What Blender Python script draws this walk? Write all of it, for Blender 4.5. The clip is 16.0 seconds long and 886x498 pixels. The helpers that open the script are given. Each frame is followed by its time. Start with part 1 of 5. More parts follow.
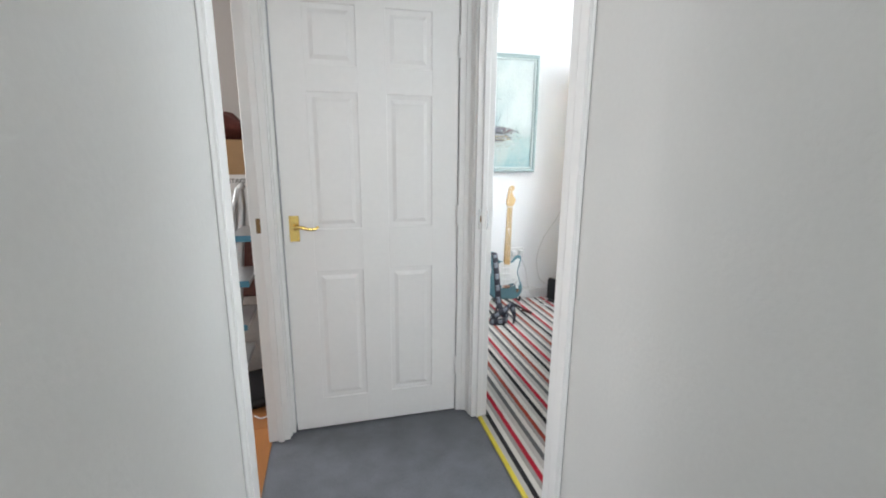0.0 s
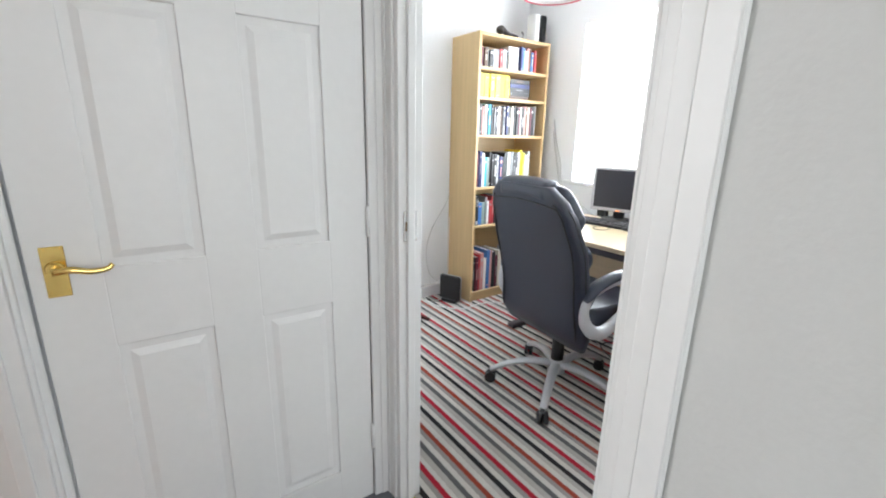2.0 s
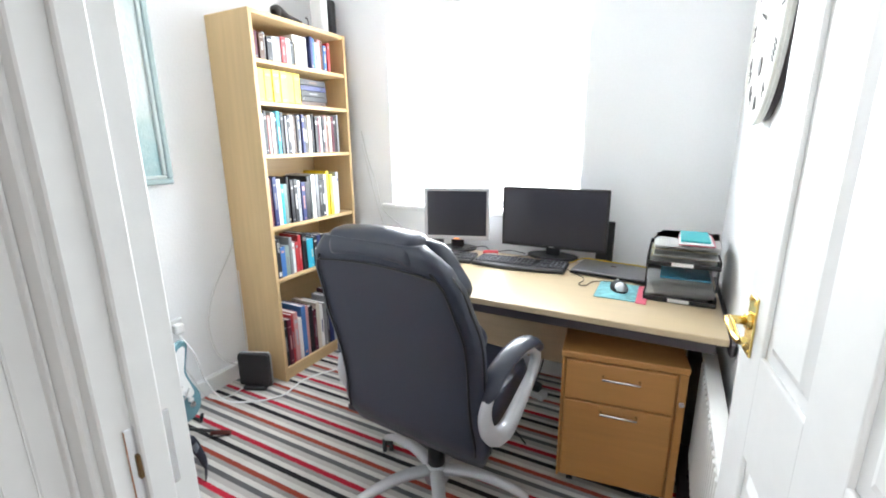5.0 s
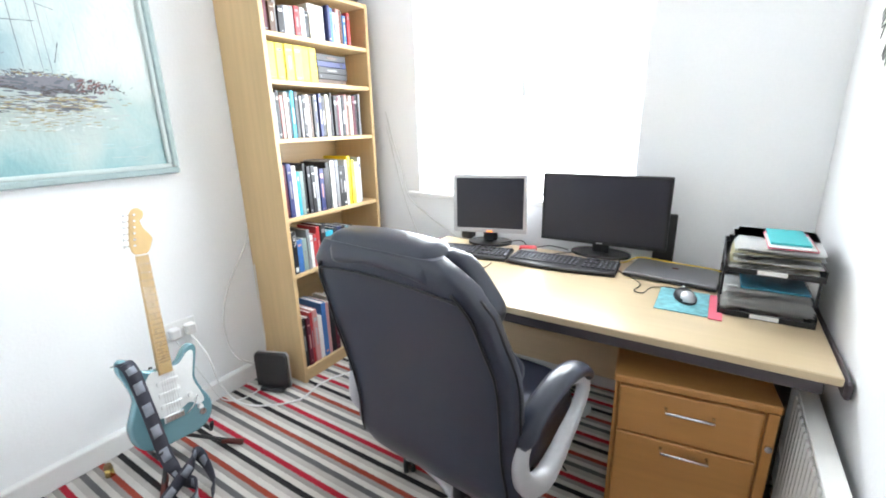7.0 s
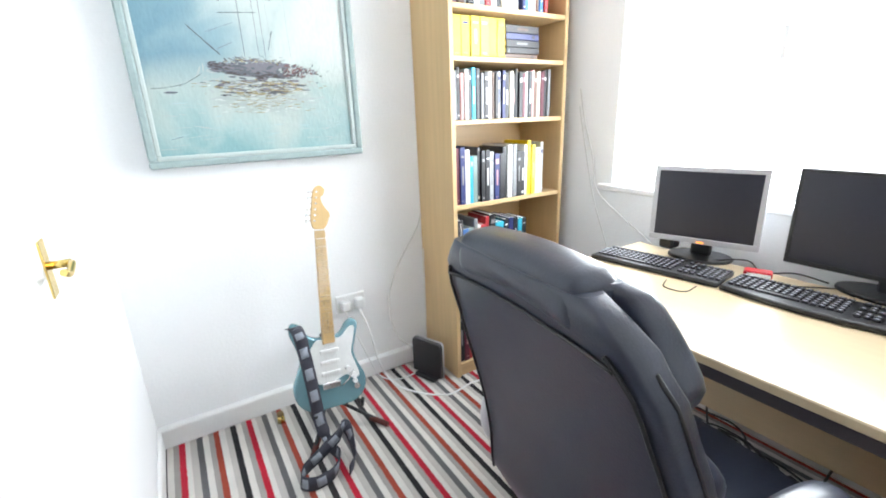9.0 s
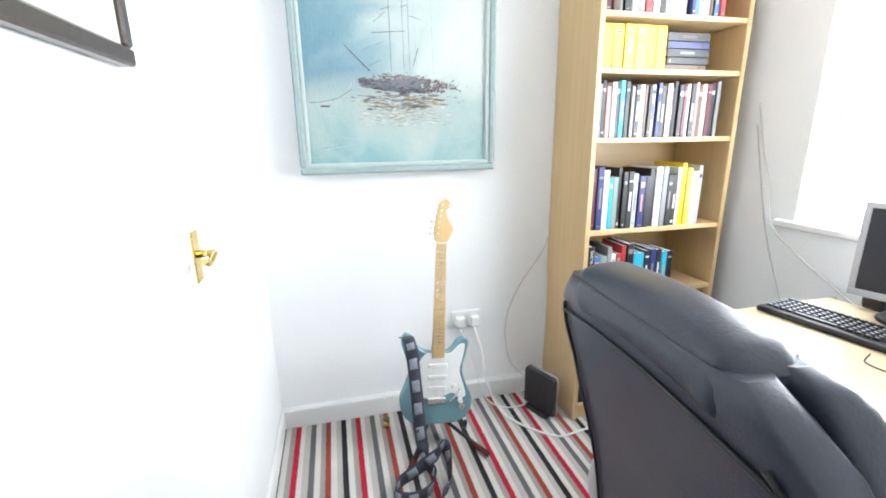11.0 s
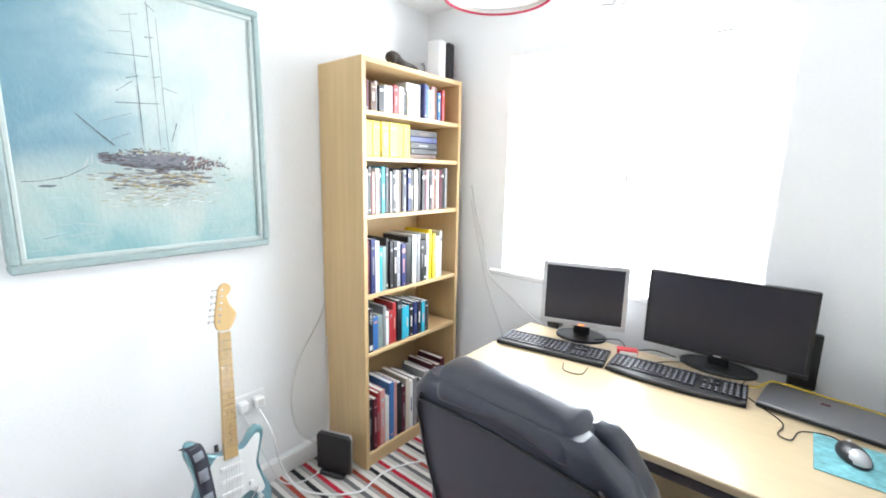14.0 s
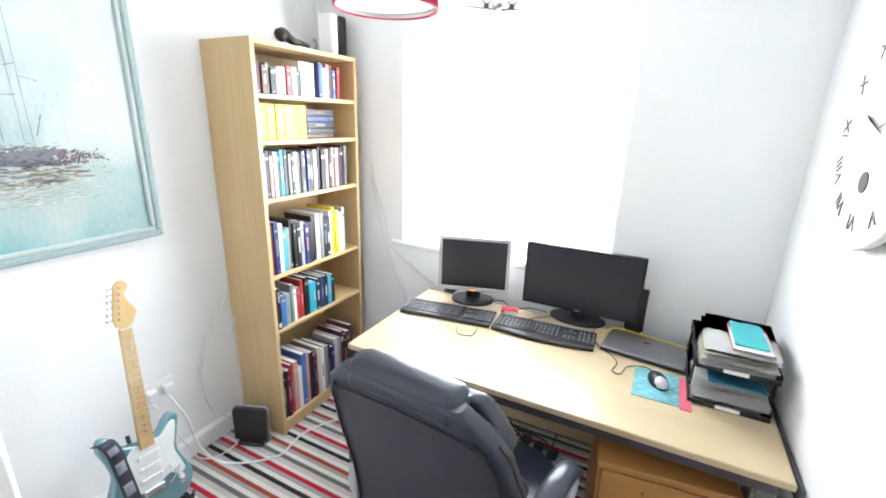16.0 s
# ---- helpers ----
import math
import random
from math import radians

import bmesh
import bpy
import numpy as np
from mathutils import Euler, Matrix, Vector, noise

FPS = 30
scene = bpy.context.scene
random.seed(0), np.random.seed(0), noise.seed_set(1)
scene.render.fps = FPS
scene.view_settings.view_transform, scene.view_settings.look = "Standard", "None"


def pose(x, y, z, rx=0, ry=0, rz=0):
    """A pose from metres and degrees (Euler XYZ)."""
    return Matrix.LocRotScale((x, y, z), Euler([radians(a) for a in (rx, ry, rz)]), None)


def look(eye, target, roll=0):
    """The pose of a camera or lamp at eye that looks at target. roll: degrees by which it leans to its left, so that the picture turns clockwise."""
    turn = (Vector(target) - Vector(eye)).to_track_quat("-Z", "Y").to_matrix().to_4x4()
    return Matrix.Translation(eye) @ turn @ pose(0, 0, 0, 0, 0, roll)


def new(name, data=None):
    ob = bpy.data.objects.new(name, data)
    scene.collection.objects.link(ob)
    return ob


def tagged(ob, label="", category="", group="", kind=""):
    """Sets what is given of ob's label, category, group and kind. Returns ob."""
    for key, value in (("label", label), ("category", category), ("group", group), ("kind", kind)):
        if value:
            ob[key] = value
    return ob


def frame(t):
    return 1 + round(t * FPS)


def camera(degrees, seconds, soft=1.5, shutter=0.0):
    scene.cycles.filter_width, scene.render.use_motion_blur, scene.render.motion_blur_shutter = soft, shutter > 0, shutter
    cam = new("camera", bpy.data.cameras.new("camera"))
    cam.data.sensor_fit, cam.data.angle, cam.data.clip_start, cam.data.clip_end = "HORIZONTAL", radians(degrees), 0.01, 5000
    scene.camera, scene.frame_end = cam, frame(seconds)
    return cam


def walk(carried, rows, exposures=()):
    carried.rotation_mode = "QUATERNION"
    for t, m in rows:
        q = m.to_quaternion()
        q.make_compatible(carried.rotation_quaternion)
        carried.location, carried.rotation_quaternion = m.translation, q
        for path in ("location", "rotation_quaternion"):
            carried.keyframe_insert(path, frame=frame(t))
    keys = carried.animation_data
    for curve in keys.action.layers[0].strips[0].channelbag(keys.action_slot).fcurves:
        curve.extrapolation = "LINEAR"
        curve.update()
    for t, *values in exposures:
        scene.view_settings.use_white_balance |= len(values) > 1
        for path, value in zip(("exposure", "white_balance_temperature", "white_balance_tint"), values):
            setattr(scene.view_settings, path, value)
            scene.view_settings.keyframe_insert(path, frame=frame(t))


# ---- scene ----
cam = camera(91.3, 16.0, soft=1.9)
PATH = [
    (0, (-0.075, -0.121, 1.273), (0.409, 1.772, 0.845), 0.4),
    (0.5, (-0.029, 0.093, 1.262), (0.503, 1.972, 0.83), -0.3),
    (1, (0.007, 0.269, 1.248), (0.617, 2.117, 0.789), -0.3),
    (1.5, (-0.029, 0.459, 1.252), (0.861, 2.183, 0.764), 0.4),
    (2, (-0.063, 0.609, 1.259), (1.042, 2.194, 0.743), 1.2),
    (2.5, (-0.009, 0.75, 1.24), (1.193, 2.255, 0.703), 1.2),
    (3, (0.093, 0.874, 1.233), (1.422, 2.271, 0.7), 0.5),
    (3.5, (0.168, 0.976, 1.245), (1.676, 2.183, 0.728), -1.3),
    (4, (0.227, 1.12, 1.298), (1.947, 2.031, 0.836), -0.8),
    (6.5, (0.577, 1.306, 1.312), (2.254, 2.257, 0.779), -1.0),
    (7, (0.609, 1.351, 1.308), (2.229, 2.383, 0.749), -1.4),
    (7.5, (0.645, 1.387, 1.272), (2.195, 2.528, 0.728), -2.1),
    (8, (0.714, 1.425, 1.284), (2.136, 2.713, 0.721), -2.6),
    (8.5, (0.777, 1.441, 1.274), (2.039, 2.886, 0.708), -2.6),
    (9, (0.858, 1.461, 1.276), (1.861, 3.089, 0.688), -2.1),
    (9.5, (0.882, 1.51, 1.261), (1.712, 3.238, 0.692), -1.0),
    (10, (0.929, 1.525, 1.262), (1.474, 3.363, 0.694), -0.9),
    (12.5, (0.877, 1.515, 1.32), (1.327, 3.426, 0.937), -1.1),
    (13, (0.809, 1.528, 1.384), (1.665, 3.303, 1.043), 0.1),
    (13.5, (0.726, 1.556, 1.418), (1.942, 3.11, 1.092), 0.6),
    (14, (0.672, 1.57, 1.45), (2.184, 2.831, 1.099), 1.1),
    (14.5, (0.662, 1.54, 1.489), (2.316, 2.6, 1.114), 1.9),
    (15, (0.636, 1.516, 1.538), (2.319, 2.503, 1.098), 1.6),
    (15.5, (0.593, 1.5, 1.579), (2.281, 2.436, 1.054), 1.2),
    (16, (0.571, 1.486, 1.629), (2.281, 2.346, 1.05), 1.8),
]
walk(cam, [(t, look(eye, target, roll)) for t, eye, target, roll in PATH], [(0, 0.2), (1.5, 0.24), (2.5, 0.23), (3.5, 0.31), (4, 0.29), (6.5, 0.38), (10, 0.32), (16, 0.3)])
# ---- world and light ----
world = bpy.data.worlds.new("world")
scene.world = world
world.use_nodes = True
wn = world.node_tree
sky = wn.nodes.new("ShaderNodeTexSky")
sky.sky_type, sky.sun_disc = "NISHITA", False
sky.sun_elevation, sky.sun_rotation = radians(45), radians(60)
wn.nodes["Background"].inputs[1].default_value = 0.12
wn.links.new(sky.outputs[0], wn.nodes["Background"].inputs[0])
sun_light = bpy.data.lights.new("sun", "SUN")
sun_light.energy, sun_light.angle, sun_light.color = 0.8, radians(15), (1, 0.97, 0.92)
new("sun", sun_light).matrix_world = look((6, 3, 6), (2, 2, 0))


def area(name, eye, target, w, h, power, color=(1, 1, 1)):
    l = bpy.data.lights.new(name, "AREA")
    l.shape, l.size, l.size_y, l.energy, l.color = "RECTANGLE", w, h, power, color
    ob = new(name, l)
    ob.matrix_world = look(eye, target)
    return ob


area("office_window_light", (2.778, 2.2275, 1.476), (1.0, 2.2275, 1.476), 1.13, 1.08, 48, (0.855, 0.935, 1.0))
# added fill lamp behind the camera, brightens the landing; no window known there
area("landing_fill_light", (0.1, -1.72, 1.5), (0.1, 0.5, 1.0), 0.8, 1.1, 23, (0.96, 0.985, 1.0))
# added fill lamp, placed to reach the landing's right wall through the doorway
area("box_room_fill_light", (-2.42, 2.4, 1.5), (-0.4, 1.55, 1.1), 1.0, 1.0, 42, (0.98, 0.99, 1.0))


# ---- materials ----
def material(name, color, rough=0.5, metal=0.0, vary=0.06, scale=6.0, grain=60.0, bump=0.03, stretch=(1, 1, 1), coat=0.0):
    m = bpy.data.materials.new(name)
    m.use_nodes = True
    nt = m.node_tree
    b = nt.nodes["Principled BSDF"]
    b.inputs["Roughness"].default_value, b.inputs["Metallic"].default_value = rough, metal
    b.inputs["Coat Weight"].default_value = coat
    co = nt.nodes.new("ShaderNodeTexCoord")
    mp = nt.nodes.new("ShaderNodeMapping")
    mp.inputs["Scale"].default_value = stretch
    nt.links.new(co.outputs["Object"], mp.inputs[0])
    n1, n2 = nt.nodes.new("ShaderNodeTexNoise"), nt.nodes.new("ShaderNodeTexNoise")
    n1.inputs["Scale"].default_value, n2.inputs["Scale"].default_value = scale, grain
    n1.inputs["Detail"].default_value = n2.inputs["Detail"].default_value = 4
    for n in (n1, n2):
        nt.links.new(mp.outputs[0], n.inputs["Vector"])
    mix = nt.nodes.new("ShaderNodeMath")
    mix.operation = "ADD"
    nt.links.new(n1.outputs[0], mix.inputs[0]), nt.links.new(n2.outputs[0], mix.inputs[1])
    ramp = nt.nodes.new("ShaderNodeMapRange")
    ramp.inputs[1].default_value, ramp.inputs[2].default_value = 0.6, 1.4
    ramp.inputs[3].default_value, ramp.inputs[4].default_value = 1 - vary, 1 + vary
    nt.links.new(mix.outputs[0], ramp.inputs[0])
    hsv = nt.nodes.new("ShaderNodeHueSaturation")
    hsv.inputs["Color"].default_value = (*color, 1)
    nt.links.new(ramp.outputs[0], hsv.inputs["Value"])
    nt.links.new(hsv.outputs[0], b.inputs["Base Color"])
    rr = nt.nodes.new("ShaderNodeMapRange")
    rr.inputs[3].default_value, rr.inputs[4].default_value = max(rough - 0.08, 0.02), min(rough + 0.08, 1)
    nt.links.new(n1.outputs[0], rr.inputs[0]), nt.links.new(rr.outputs[0], b.inputs["Roughness"])
    if bump:
        bp = nt.nodes.new("ShaderNodeBump")
        bp.inputs["Strength"].default_value, bp.inputs["Distance"].default_value = bump * 4, 0.004
        nt.links.new(n2.outputs[0], bp.inputs["Height"]), nt.links.new(bp.outputs[0], b.inputs["Normal"])
    return m


WALL = material("white_wall_paint", (0.85, 0.855, 0.86), 0.75, vary=0.02, scale=2, grain=90, bump=0.05)
GREYWALL = material("grey_wall_paint", (0.60, 0.60, 0.585), 0.7, vary=0.025, scale=2, grain=90, bump=0.04)
# taupe set dark so the box room's dimness lies in the wall colour
DIMWALL = material("dimmed_taupe_wall", (0.37, 0.345, 0.325), 0.75, vary=0.03, scale=2, grain=90, bump=0.04)
CEIL = material("ceiling_paint", (0.85, 0.85, 0.85), 0.85, vary=0.02, grain=50, bump=0.08)
GLOSS = material("white_gloss_paint", (0.80, 0.80, 0.79), 0.44, vary=0.02, scale=5, grain=40, bump=0.015)
MAPLE = material("maple_veneer", (0.60, 0.42, 0.215), 0.42, vary=0.10, scale=5, grain=40, bump=0.01, stretch=(1, 1, 0.06))
DESKTOP = material("desk_laminate", (0.56, 0.44, 0.28), 0.3, vary=0.07, scale=5, grain=45, bump=0.008, stretch=(1, 0.06, 1))
BEECH = material("beech_veneer", (0.52, 0.25, 0.075), 0.42, vary=0.10, scale=5, grain=50, bump=0.01, stretch=(1, 0.08, 1))
DARKMETAL = material("dark_metal", (0.062, 0.050, 0.054), 0.45, vary=0.08)
BLACK = material("black_plastic", (0.014, 0.014, 0.016), 0.4, vary=0.12, grain=200)
SCREEN = material("screen", (0.024, 0.024, 0.036), 0.32, vary=0.05, bump=0)
SILVER = material("silver_plastic", (0.55, 0.55, 0.57), 0.38, 0.35, vary=0.04)
CHROME = material("chrome", (0.75, 0.75, 0.76), 0.22, 1.0, vary=0.04, bump=0)
BRASS = material("polished_brass", (0.78, 0.58, 0.20), 0.22, 1.0, vary=0.08, bump=0.01)
BRONZE = material("dull_brass", (0.24, 0.16, 0.08), 0.4, 0.9, vary=0.15)
LEATHER = material("black_leather", (0.024, 0.029, 0.048), 0.34, vary=0.12, scale=7, grain=220, bump=0.03, coat=0.12)
PIPING = material("black_piping", (0.01, 0.01, 0.012), 0.4)
ALU = material("aluminium", (0.62, 0.63, 0.64), 0.36, 0.85, vary=0.06)
PAPER = material("paper", (0.83, 0.82, 0.80), 0.8, vary=0.05)
CARD = material("cardboard", (0.42, 0.27, 0.14), 0.85, vary=0.08, stretch=(1, 1, 6))
WHITE = material("white_plastic", (0.78, 0.78, 0.77), 0.4, vary=0.02)
GREYC = material("grey_cable", (0.66, 0.66, 0.65), 0.5)
CABLE = material("black_cable", (0.015, 0.015, 0.015), 0.5)
YCABLE = material("yellow_cable", (0.65, 0.45, 0.03), 0.5)
REDP = material("red_plastic", (0.55, 0.03, 0.04), 0.4)
SHADE = material("red_pleated_fabric", (0.55, 0.035, 0.09), 0.8, vary=0.1, scale=8, grain=120)
LINING = material("white_shade_lining", (0.78, 0.75, 0.73), 0.8)
BLUE = material("lake_blue_lacquer", (0.17, 0.33, 0.38), 0.2, 0.3, vary=0.03, bump=0, coat=0.5)
PICK = material("white_pickguard", (0.76, 0.77, 0.76), 0.3, bump=0)
NECKW = material("maple_neck", (0.60, 0.41, 0.19), 0.35, vary=0.1, scale=4, grain=40, stretch=(1, 1, 0.1), bump=0.01)
STRAPM = material("dark_strap_webbing", (0.03, 0.03, 0.045), 0.7, vary=0.2, grain=180)
STRAPP = material("grey_strap_print", (0.23, 0.25, 0.29), 0.7, vary=0.15)
FRAMEG = material("pale_green_grey_frame", (0.30, 0.38, 0.375), 0.45, vary=0.12, scale=14)
FRAMEW = material("cream_frame_slip", (0.46, 0.52, 0.50), 0.5, vary=0.05)
FRAMED = material("dark_brown_frame", (0.045, 0.028, 0.022), 0.3, vary=0.2, coat=0.3)
MOUNT = material("cream_mount", (0.55, 0.55, 0.50), 0.8, vary=0.02)
TEAL = material("teal_card", (0.05, 0.42, 0.44), 0.5)
PINK = material("pink_rubber", (0.72, 0.14, 0.20), 0.6)
CLOCKF = material("aged_clock_face", (0.68, 0.67, 0.62), 0.6, vary=0.12, scale=9)
LAMINATE = material("orange_laminate", (0.40, 0.17, 0.06), 0.35, vary=0.18, scale=5, grain=40, stretch=(1, 0.08, 1))
GREYCARPET = material("grey_carpet", (0.155, 0.165, 0.185), 0.95, vary=0.28, scale=9, grain=320, bump=0.25)
RADM = material("radiator_enamel", (0.74, 0.73, 0.70), 0.35, vary=0.02)
STRIP = material("yellow_hazard_strip", (0.62, 0.50, 0.04), 0.5, vary=0.1)
DARKWOOD = material("dark_driftwood", (0.03, 0.022, 0.018), 0.6, vary=0.3, scale=20)
REDCLOTH = material("maroon_cloth", (0.10, 0.025, 0.02), 0.9, vary=0.3, scale=12)

# striped carpet: loop pile dyed in bands
CARPET = material("striped_carpet", (0.5, 0.5, 0.5), 0.95, bump=0.3, grain=420, vary=0.16)
nt = CARPET.node_tree
sx, fr, sc = nt.nodes.new("ShaderNodeSeparateXYZ"), nt.nodes.new("ShaderNodeMath"), nt.nodes.new("ShaderNodeMath")
wob, wsum = nt.nodes.new("ShaderNodeTexNoise"), nt.nodes.new("ShaderNodeMath")
wob.inputs["Scale"].default_value = 160
co = next(n for n in nt.nodes if n.type == "TEX_COORD")
nt.links.new(co.outputs["Object"], wob.inputs["Vector"])
nt.links.new(co.outputs["Object"], sx.inputs[0])
wsum.operation, wsum.inputs[1].default_value, wsum.inputs[2].default_value = "MULTIPLY_ADD", 0.009, -0.6845
nt.links.new(wob.outputs[0], wsum.inputs[0])
wadd = nt.nodes.new("ShaderNodeMath")
nt.links.new(sx.outputs[0], wadd.inputs[0]), nt.links.new(wsum.outputs[0], wadd.inputs[1])
sc.operation, sc.inputs[1].default_value = "MULTIPLY", 1 / 0.26
fr.operation = "FRACT"
nt.links.new(wadd.outputs[0], sc.inputs[0]), nt.links.new(sc.outputs[0], fr.inputs[0])
cr = nt.nodes.new("ShaderNodeValToRGB")
cr.color_ramp.interpolation = "CONSTANT"
cream, taupe, mid = (0.72, 0.69, 0.65), (0.37, 0.34, 0.32), (0.53, 0.50, 0.47)
bands = [(0, (0.50, 0.012, 0.035)), (0.085, cream), (0.155, mid), (0.25, (0.135, 0.13, 0.135)), (0.335, cream), (0.42, taupe),
         (0.495, (0.36, 0.055, 0.03)), (0.575, cream), (0.665, mid), (0.75, (0.014, 0.012, 0.014)), (0.835, cream), (0.92, taupe)]
els = cr.color_ramp.elements
els[0].position, els[0].color = 0, (*bands[0][1], 1)
els[1].position, els[1].color = bands[1][0], (*bands[1][1], 1)
for p, c in bands[2:]:
    els.new(p).color = (*c, 1)
nt.links.new(fr.outputs[0], cr.inputs[0])
nt.links.new(cr.outputs[0], next(n for n in nt.nodes if n.type == "HUE_SAT").inputs["Color"])

GLASS = bpy.data.materials.new("clear_glass")
GLASS.use_nodes = True
g = GLASS.node_tree.nodes["Principled BSDF"]
g.inputs["Transmission Weight"].default_value, g.inputs["Roughness"].default_value, g.inputs["IOR"].default_value = 1, 0.0, 1.45


def glow(name, color, strength):
    m = bpy.data.materials.new(name)
    m.use_nodes = True
    b = m.node_tree.nodes["Principled BSDF"]
    b.inputs["Base Color"].default_value = (*color, 1)
    b.inputs["Emission Color"].default_value, b.inputs["Emission Strength"].default_value = (*color, 1), strength
    return m


SKYGLOW = glow("bright_overcast_sky", (1, 1, 1), 6)
LED = glow("orange_power_light", (1, 0.25, 0.03), 3)


# ---- mesh helpers ----
def box(bm, lo, hi, bev=0.0, seg=1, slot=0):
    lo, hi = Vector(lo), Vector(hi)
    r = bmesh.ops.create_cube(bm, size=1, matrix=Matrix.LocRotScale((lo + hi) / 2, None, hi - lo))
    vs = r["verts"]
    fs = {f for v in vs for f in v.link_faces}
    for f in fs:
        f.material_index = slot
    if bev:
        es = {e for v in vs for e in v.link_edges}
        out = bmesh.ops.bevel(bm, geom=list(es), offset=bev, segments=seg, affect="EDGES", profile=0.5)
        for f in out["faces"]:
            f.material_index = slot
    return bm


def rod(bm, a, b, r, r2=None, seg=12, slot=0):
    a, b = Vector(a), Vector(b)
    d = b - a
    m = Matrix.Translation((a + b) / 2) @ d.to_track_quat("Z", "Y").to_matrix().to_4x4()
    out = bmesh.ops.create_cone(bm, cap_ends=True, segments=seg, radius1=r, radius2=r if r2 is None else r2, depth=d.length, matrix=m)
    for f in {f for v in out["verts"] for f in v.link_faces}:
        f.material_index, f.smooth = slot, len(f.verts) == 4
    return bm


def curve_points(pts, n=8):
    """Catmull-Rom through pts."""
    P = [Vector(p) for p in pts]
    P = [2 * P[0] - P[1]] + P + [2 * P[-1] - P[-2]]
    out = []
    for i in range(1, len(P) - 2):
        for k in range(n):
            t = k / n
            a, b, c, d = P[i - 1:i + 3]
            out.append(0.5 * (2 * b + (c - a) * t + (2 * a - 5 * b + 4 * c - d) * t * t + (3 * b - a - 3 * c + d) * t ** 3))
    out.append(P[-2])
    return out


def closed_points(pts, n=6):
    P = [Vector(p) for p in pts]
    out = []
    for i in range(len(P)):
        a, b, c, d = P[i - 1], P[i], P[(i + 1) % len(P)], P[(i + 2) % len(P)]
        for k in range(n):
            t = k / n
            out.append(0.5 * (2 * b + (c - a) * t + (2 * a - 5 * b + 4 * c - d) * t * t + (3 * b - a - 3 * c + d) * t ** 3))
    return out


def tube(bm, pts, r, seg=8, flat=1.0, closed=False, side=Vector((0, 0, 1)), radii=None, slot=0):
    """A swept tube; flat squeezes it across, for ribbons and pads."""
    pts = [Vector(p) for p in pts]
    rings = []
    n = len(pts)
    for i, p in enumerate(pts):
        t = (pts[(i + 1) % n] - pts[i - 1]) if closed else (pts[min(i + 1, n - 1)] - pts[max(i - 1, 0)])
        t.normalize()
        u = t.cross(side)
        if u.length < 1e-3:
            u = t.cross(Vector((1, 0, 0)))
        u.normalize()
        v = u.cross(t)
        rr = radii[i] if radii else r
        rings.append([bm.verts.new(p + rr * (math.cos(2 * math.pi * k / seg) * u + flat * math.sin(2 * math.pi * k / seg) * v)) for k in range(seg)])
    for i in range(n if closed else n - 1):
        a, b = rings[i], rings[(i + 1) % n]
        for k in range(seg):
            f = bm.faces.new((a[k], a[(k + 1) % seg], b[(k + 1) % seg], b[k]))
            f.smooth, f.material_index = True, slot
    if not closed:
        bm.faces.new(rings[0][::-1]).material_index = slot
        bm.faces.new(rings[-1]).material_index = slot
    return bm


def slab(bm, outline, lo, hi, bev=0.0, plane="xz", seg=2, slot=0):
    """An outline drawn out between lo and hi along the third axis."""
    def at(p, h):
        return (p[0], h, p[1]) if plane == "xz" else (p[0], p[1], h) if plane == "xy" else (h, p[0], p[1])
    a = [bm.verts.new(at(p, lo)) for p in outline]
    b = [bm.verts.new(at(p, hi)) for p in outline]
    fs = [bm.faces.new(a[::-1]), bm.faces.new(b)]
    rim = [e for f in fs for e in f.edges]
    n = len(a)
    for i in range(n):
        fs.append(bm.faces.new((a[i], a[(i + 1) % n], b[(i + 1) % n], b[i])))
        fs[-1].smooth = True
    bmesh.ops.recalc_face_normals(bm, faces=fs)
    for f in fs:
        f.material_index = slot
    if bev:
        out = bmesh.ops.bevel(bm, geom=rim, offset=bev, segments=seg, affect="EDGES", profile=0.5)
        for f in out["faces"]:
            f.smooth, f.material_index = True, slot
    return bm


def done(name, bm, mats, parent=None, label="", category="", group="", kind="", at=None, smooth=False):
    me = bpy.data.meshes.new(name)
    if smooth:
        for f in bm.faces:
            f.smooth = True
    bmesh.ops.recalc_face_normals(bm, faces=bm.faces)
    bm.to_mesh(me)
    bm.free()
    for m in mats if isinstance(mats, (list, tuple)) else (mats,):
        me.materials.append(m)
    ob = new(name, me)
    if parent:
        ob.parent = parent
    if at is not None:
        ob.matrix_basis = at
    return tagged(ob, label, category, group, kind)


def bx(name, lo, hi, mat, parent=None, bev=0.002, **k):
    return done(name, box(bmesh.new(), lo, hi, bev), mat, parent, **k)


def thing(name, at, label, category, group=""):
    e = new(name)
    e.empty_display_size = 0.1
    e.matrix_basis = at
    return tagged(e, label, category, group)


def structure(name, lo, hi, mat, label, category, bev=0.0):
    return bx(name, lo, hi, mat, None, bev, label=label, category=category, kind="structure")


# ---- the place: walls, floors, ceilings ----
H = 2.33
NORTH, EAST, SOUTH = 3.368, 2.655, 1.02
XH, XR = 0.545, 0.62          # partition between landing and office: landing face, office face
OY0, OY1, OH = 0.943, 1.725, 1.99  # office doorway
XL = -0.315                   # landing's other side
LY0, LY1 = 0.955, 1.745
YD = 1.79                     # wall of the closed door
structure("floor_office", (0.59, 0.9, -0.06), (2.9, NORTH + 0.1, 0), CARPET, "office carpet striped red, rust, black, grey and cream", "carpet")
structure("floor_landing", (XL - 0.08, -1.8, -0.06), (0.575, 1.95, -0.004), GREYCARPET, "worn grey cut-pile landing carpet", "carpet")
structure("wall_north", (0.3, NORTH, 0), (2.9, NORTH + 0.12, H), WALL, "white painted office wall behind the painting", "wall")
bm = bmesh.new()
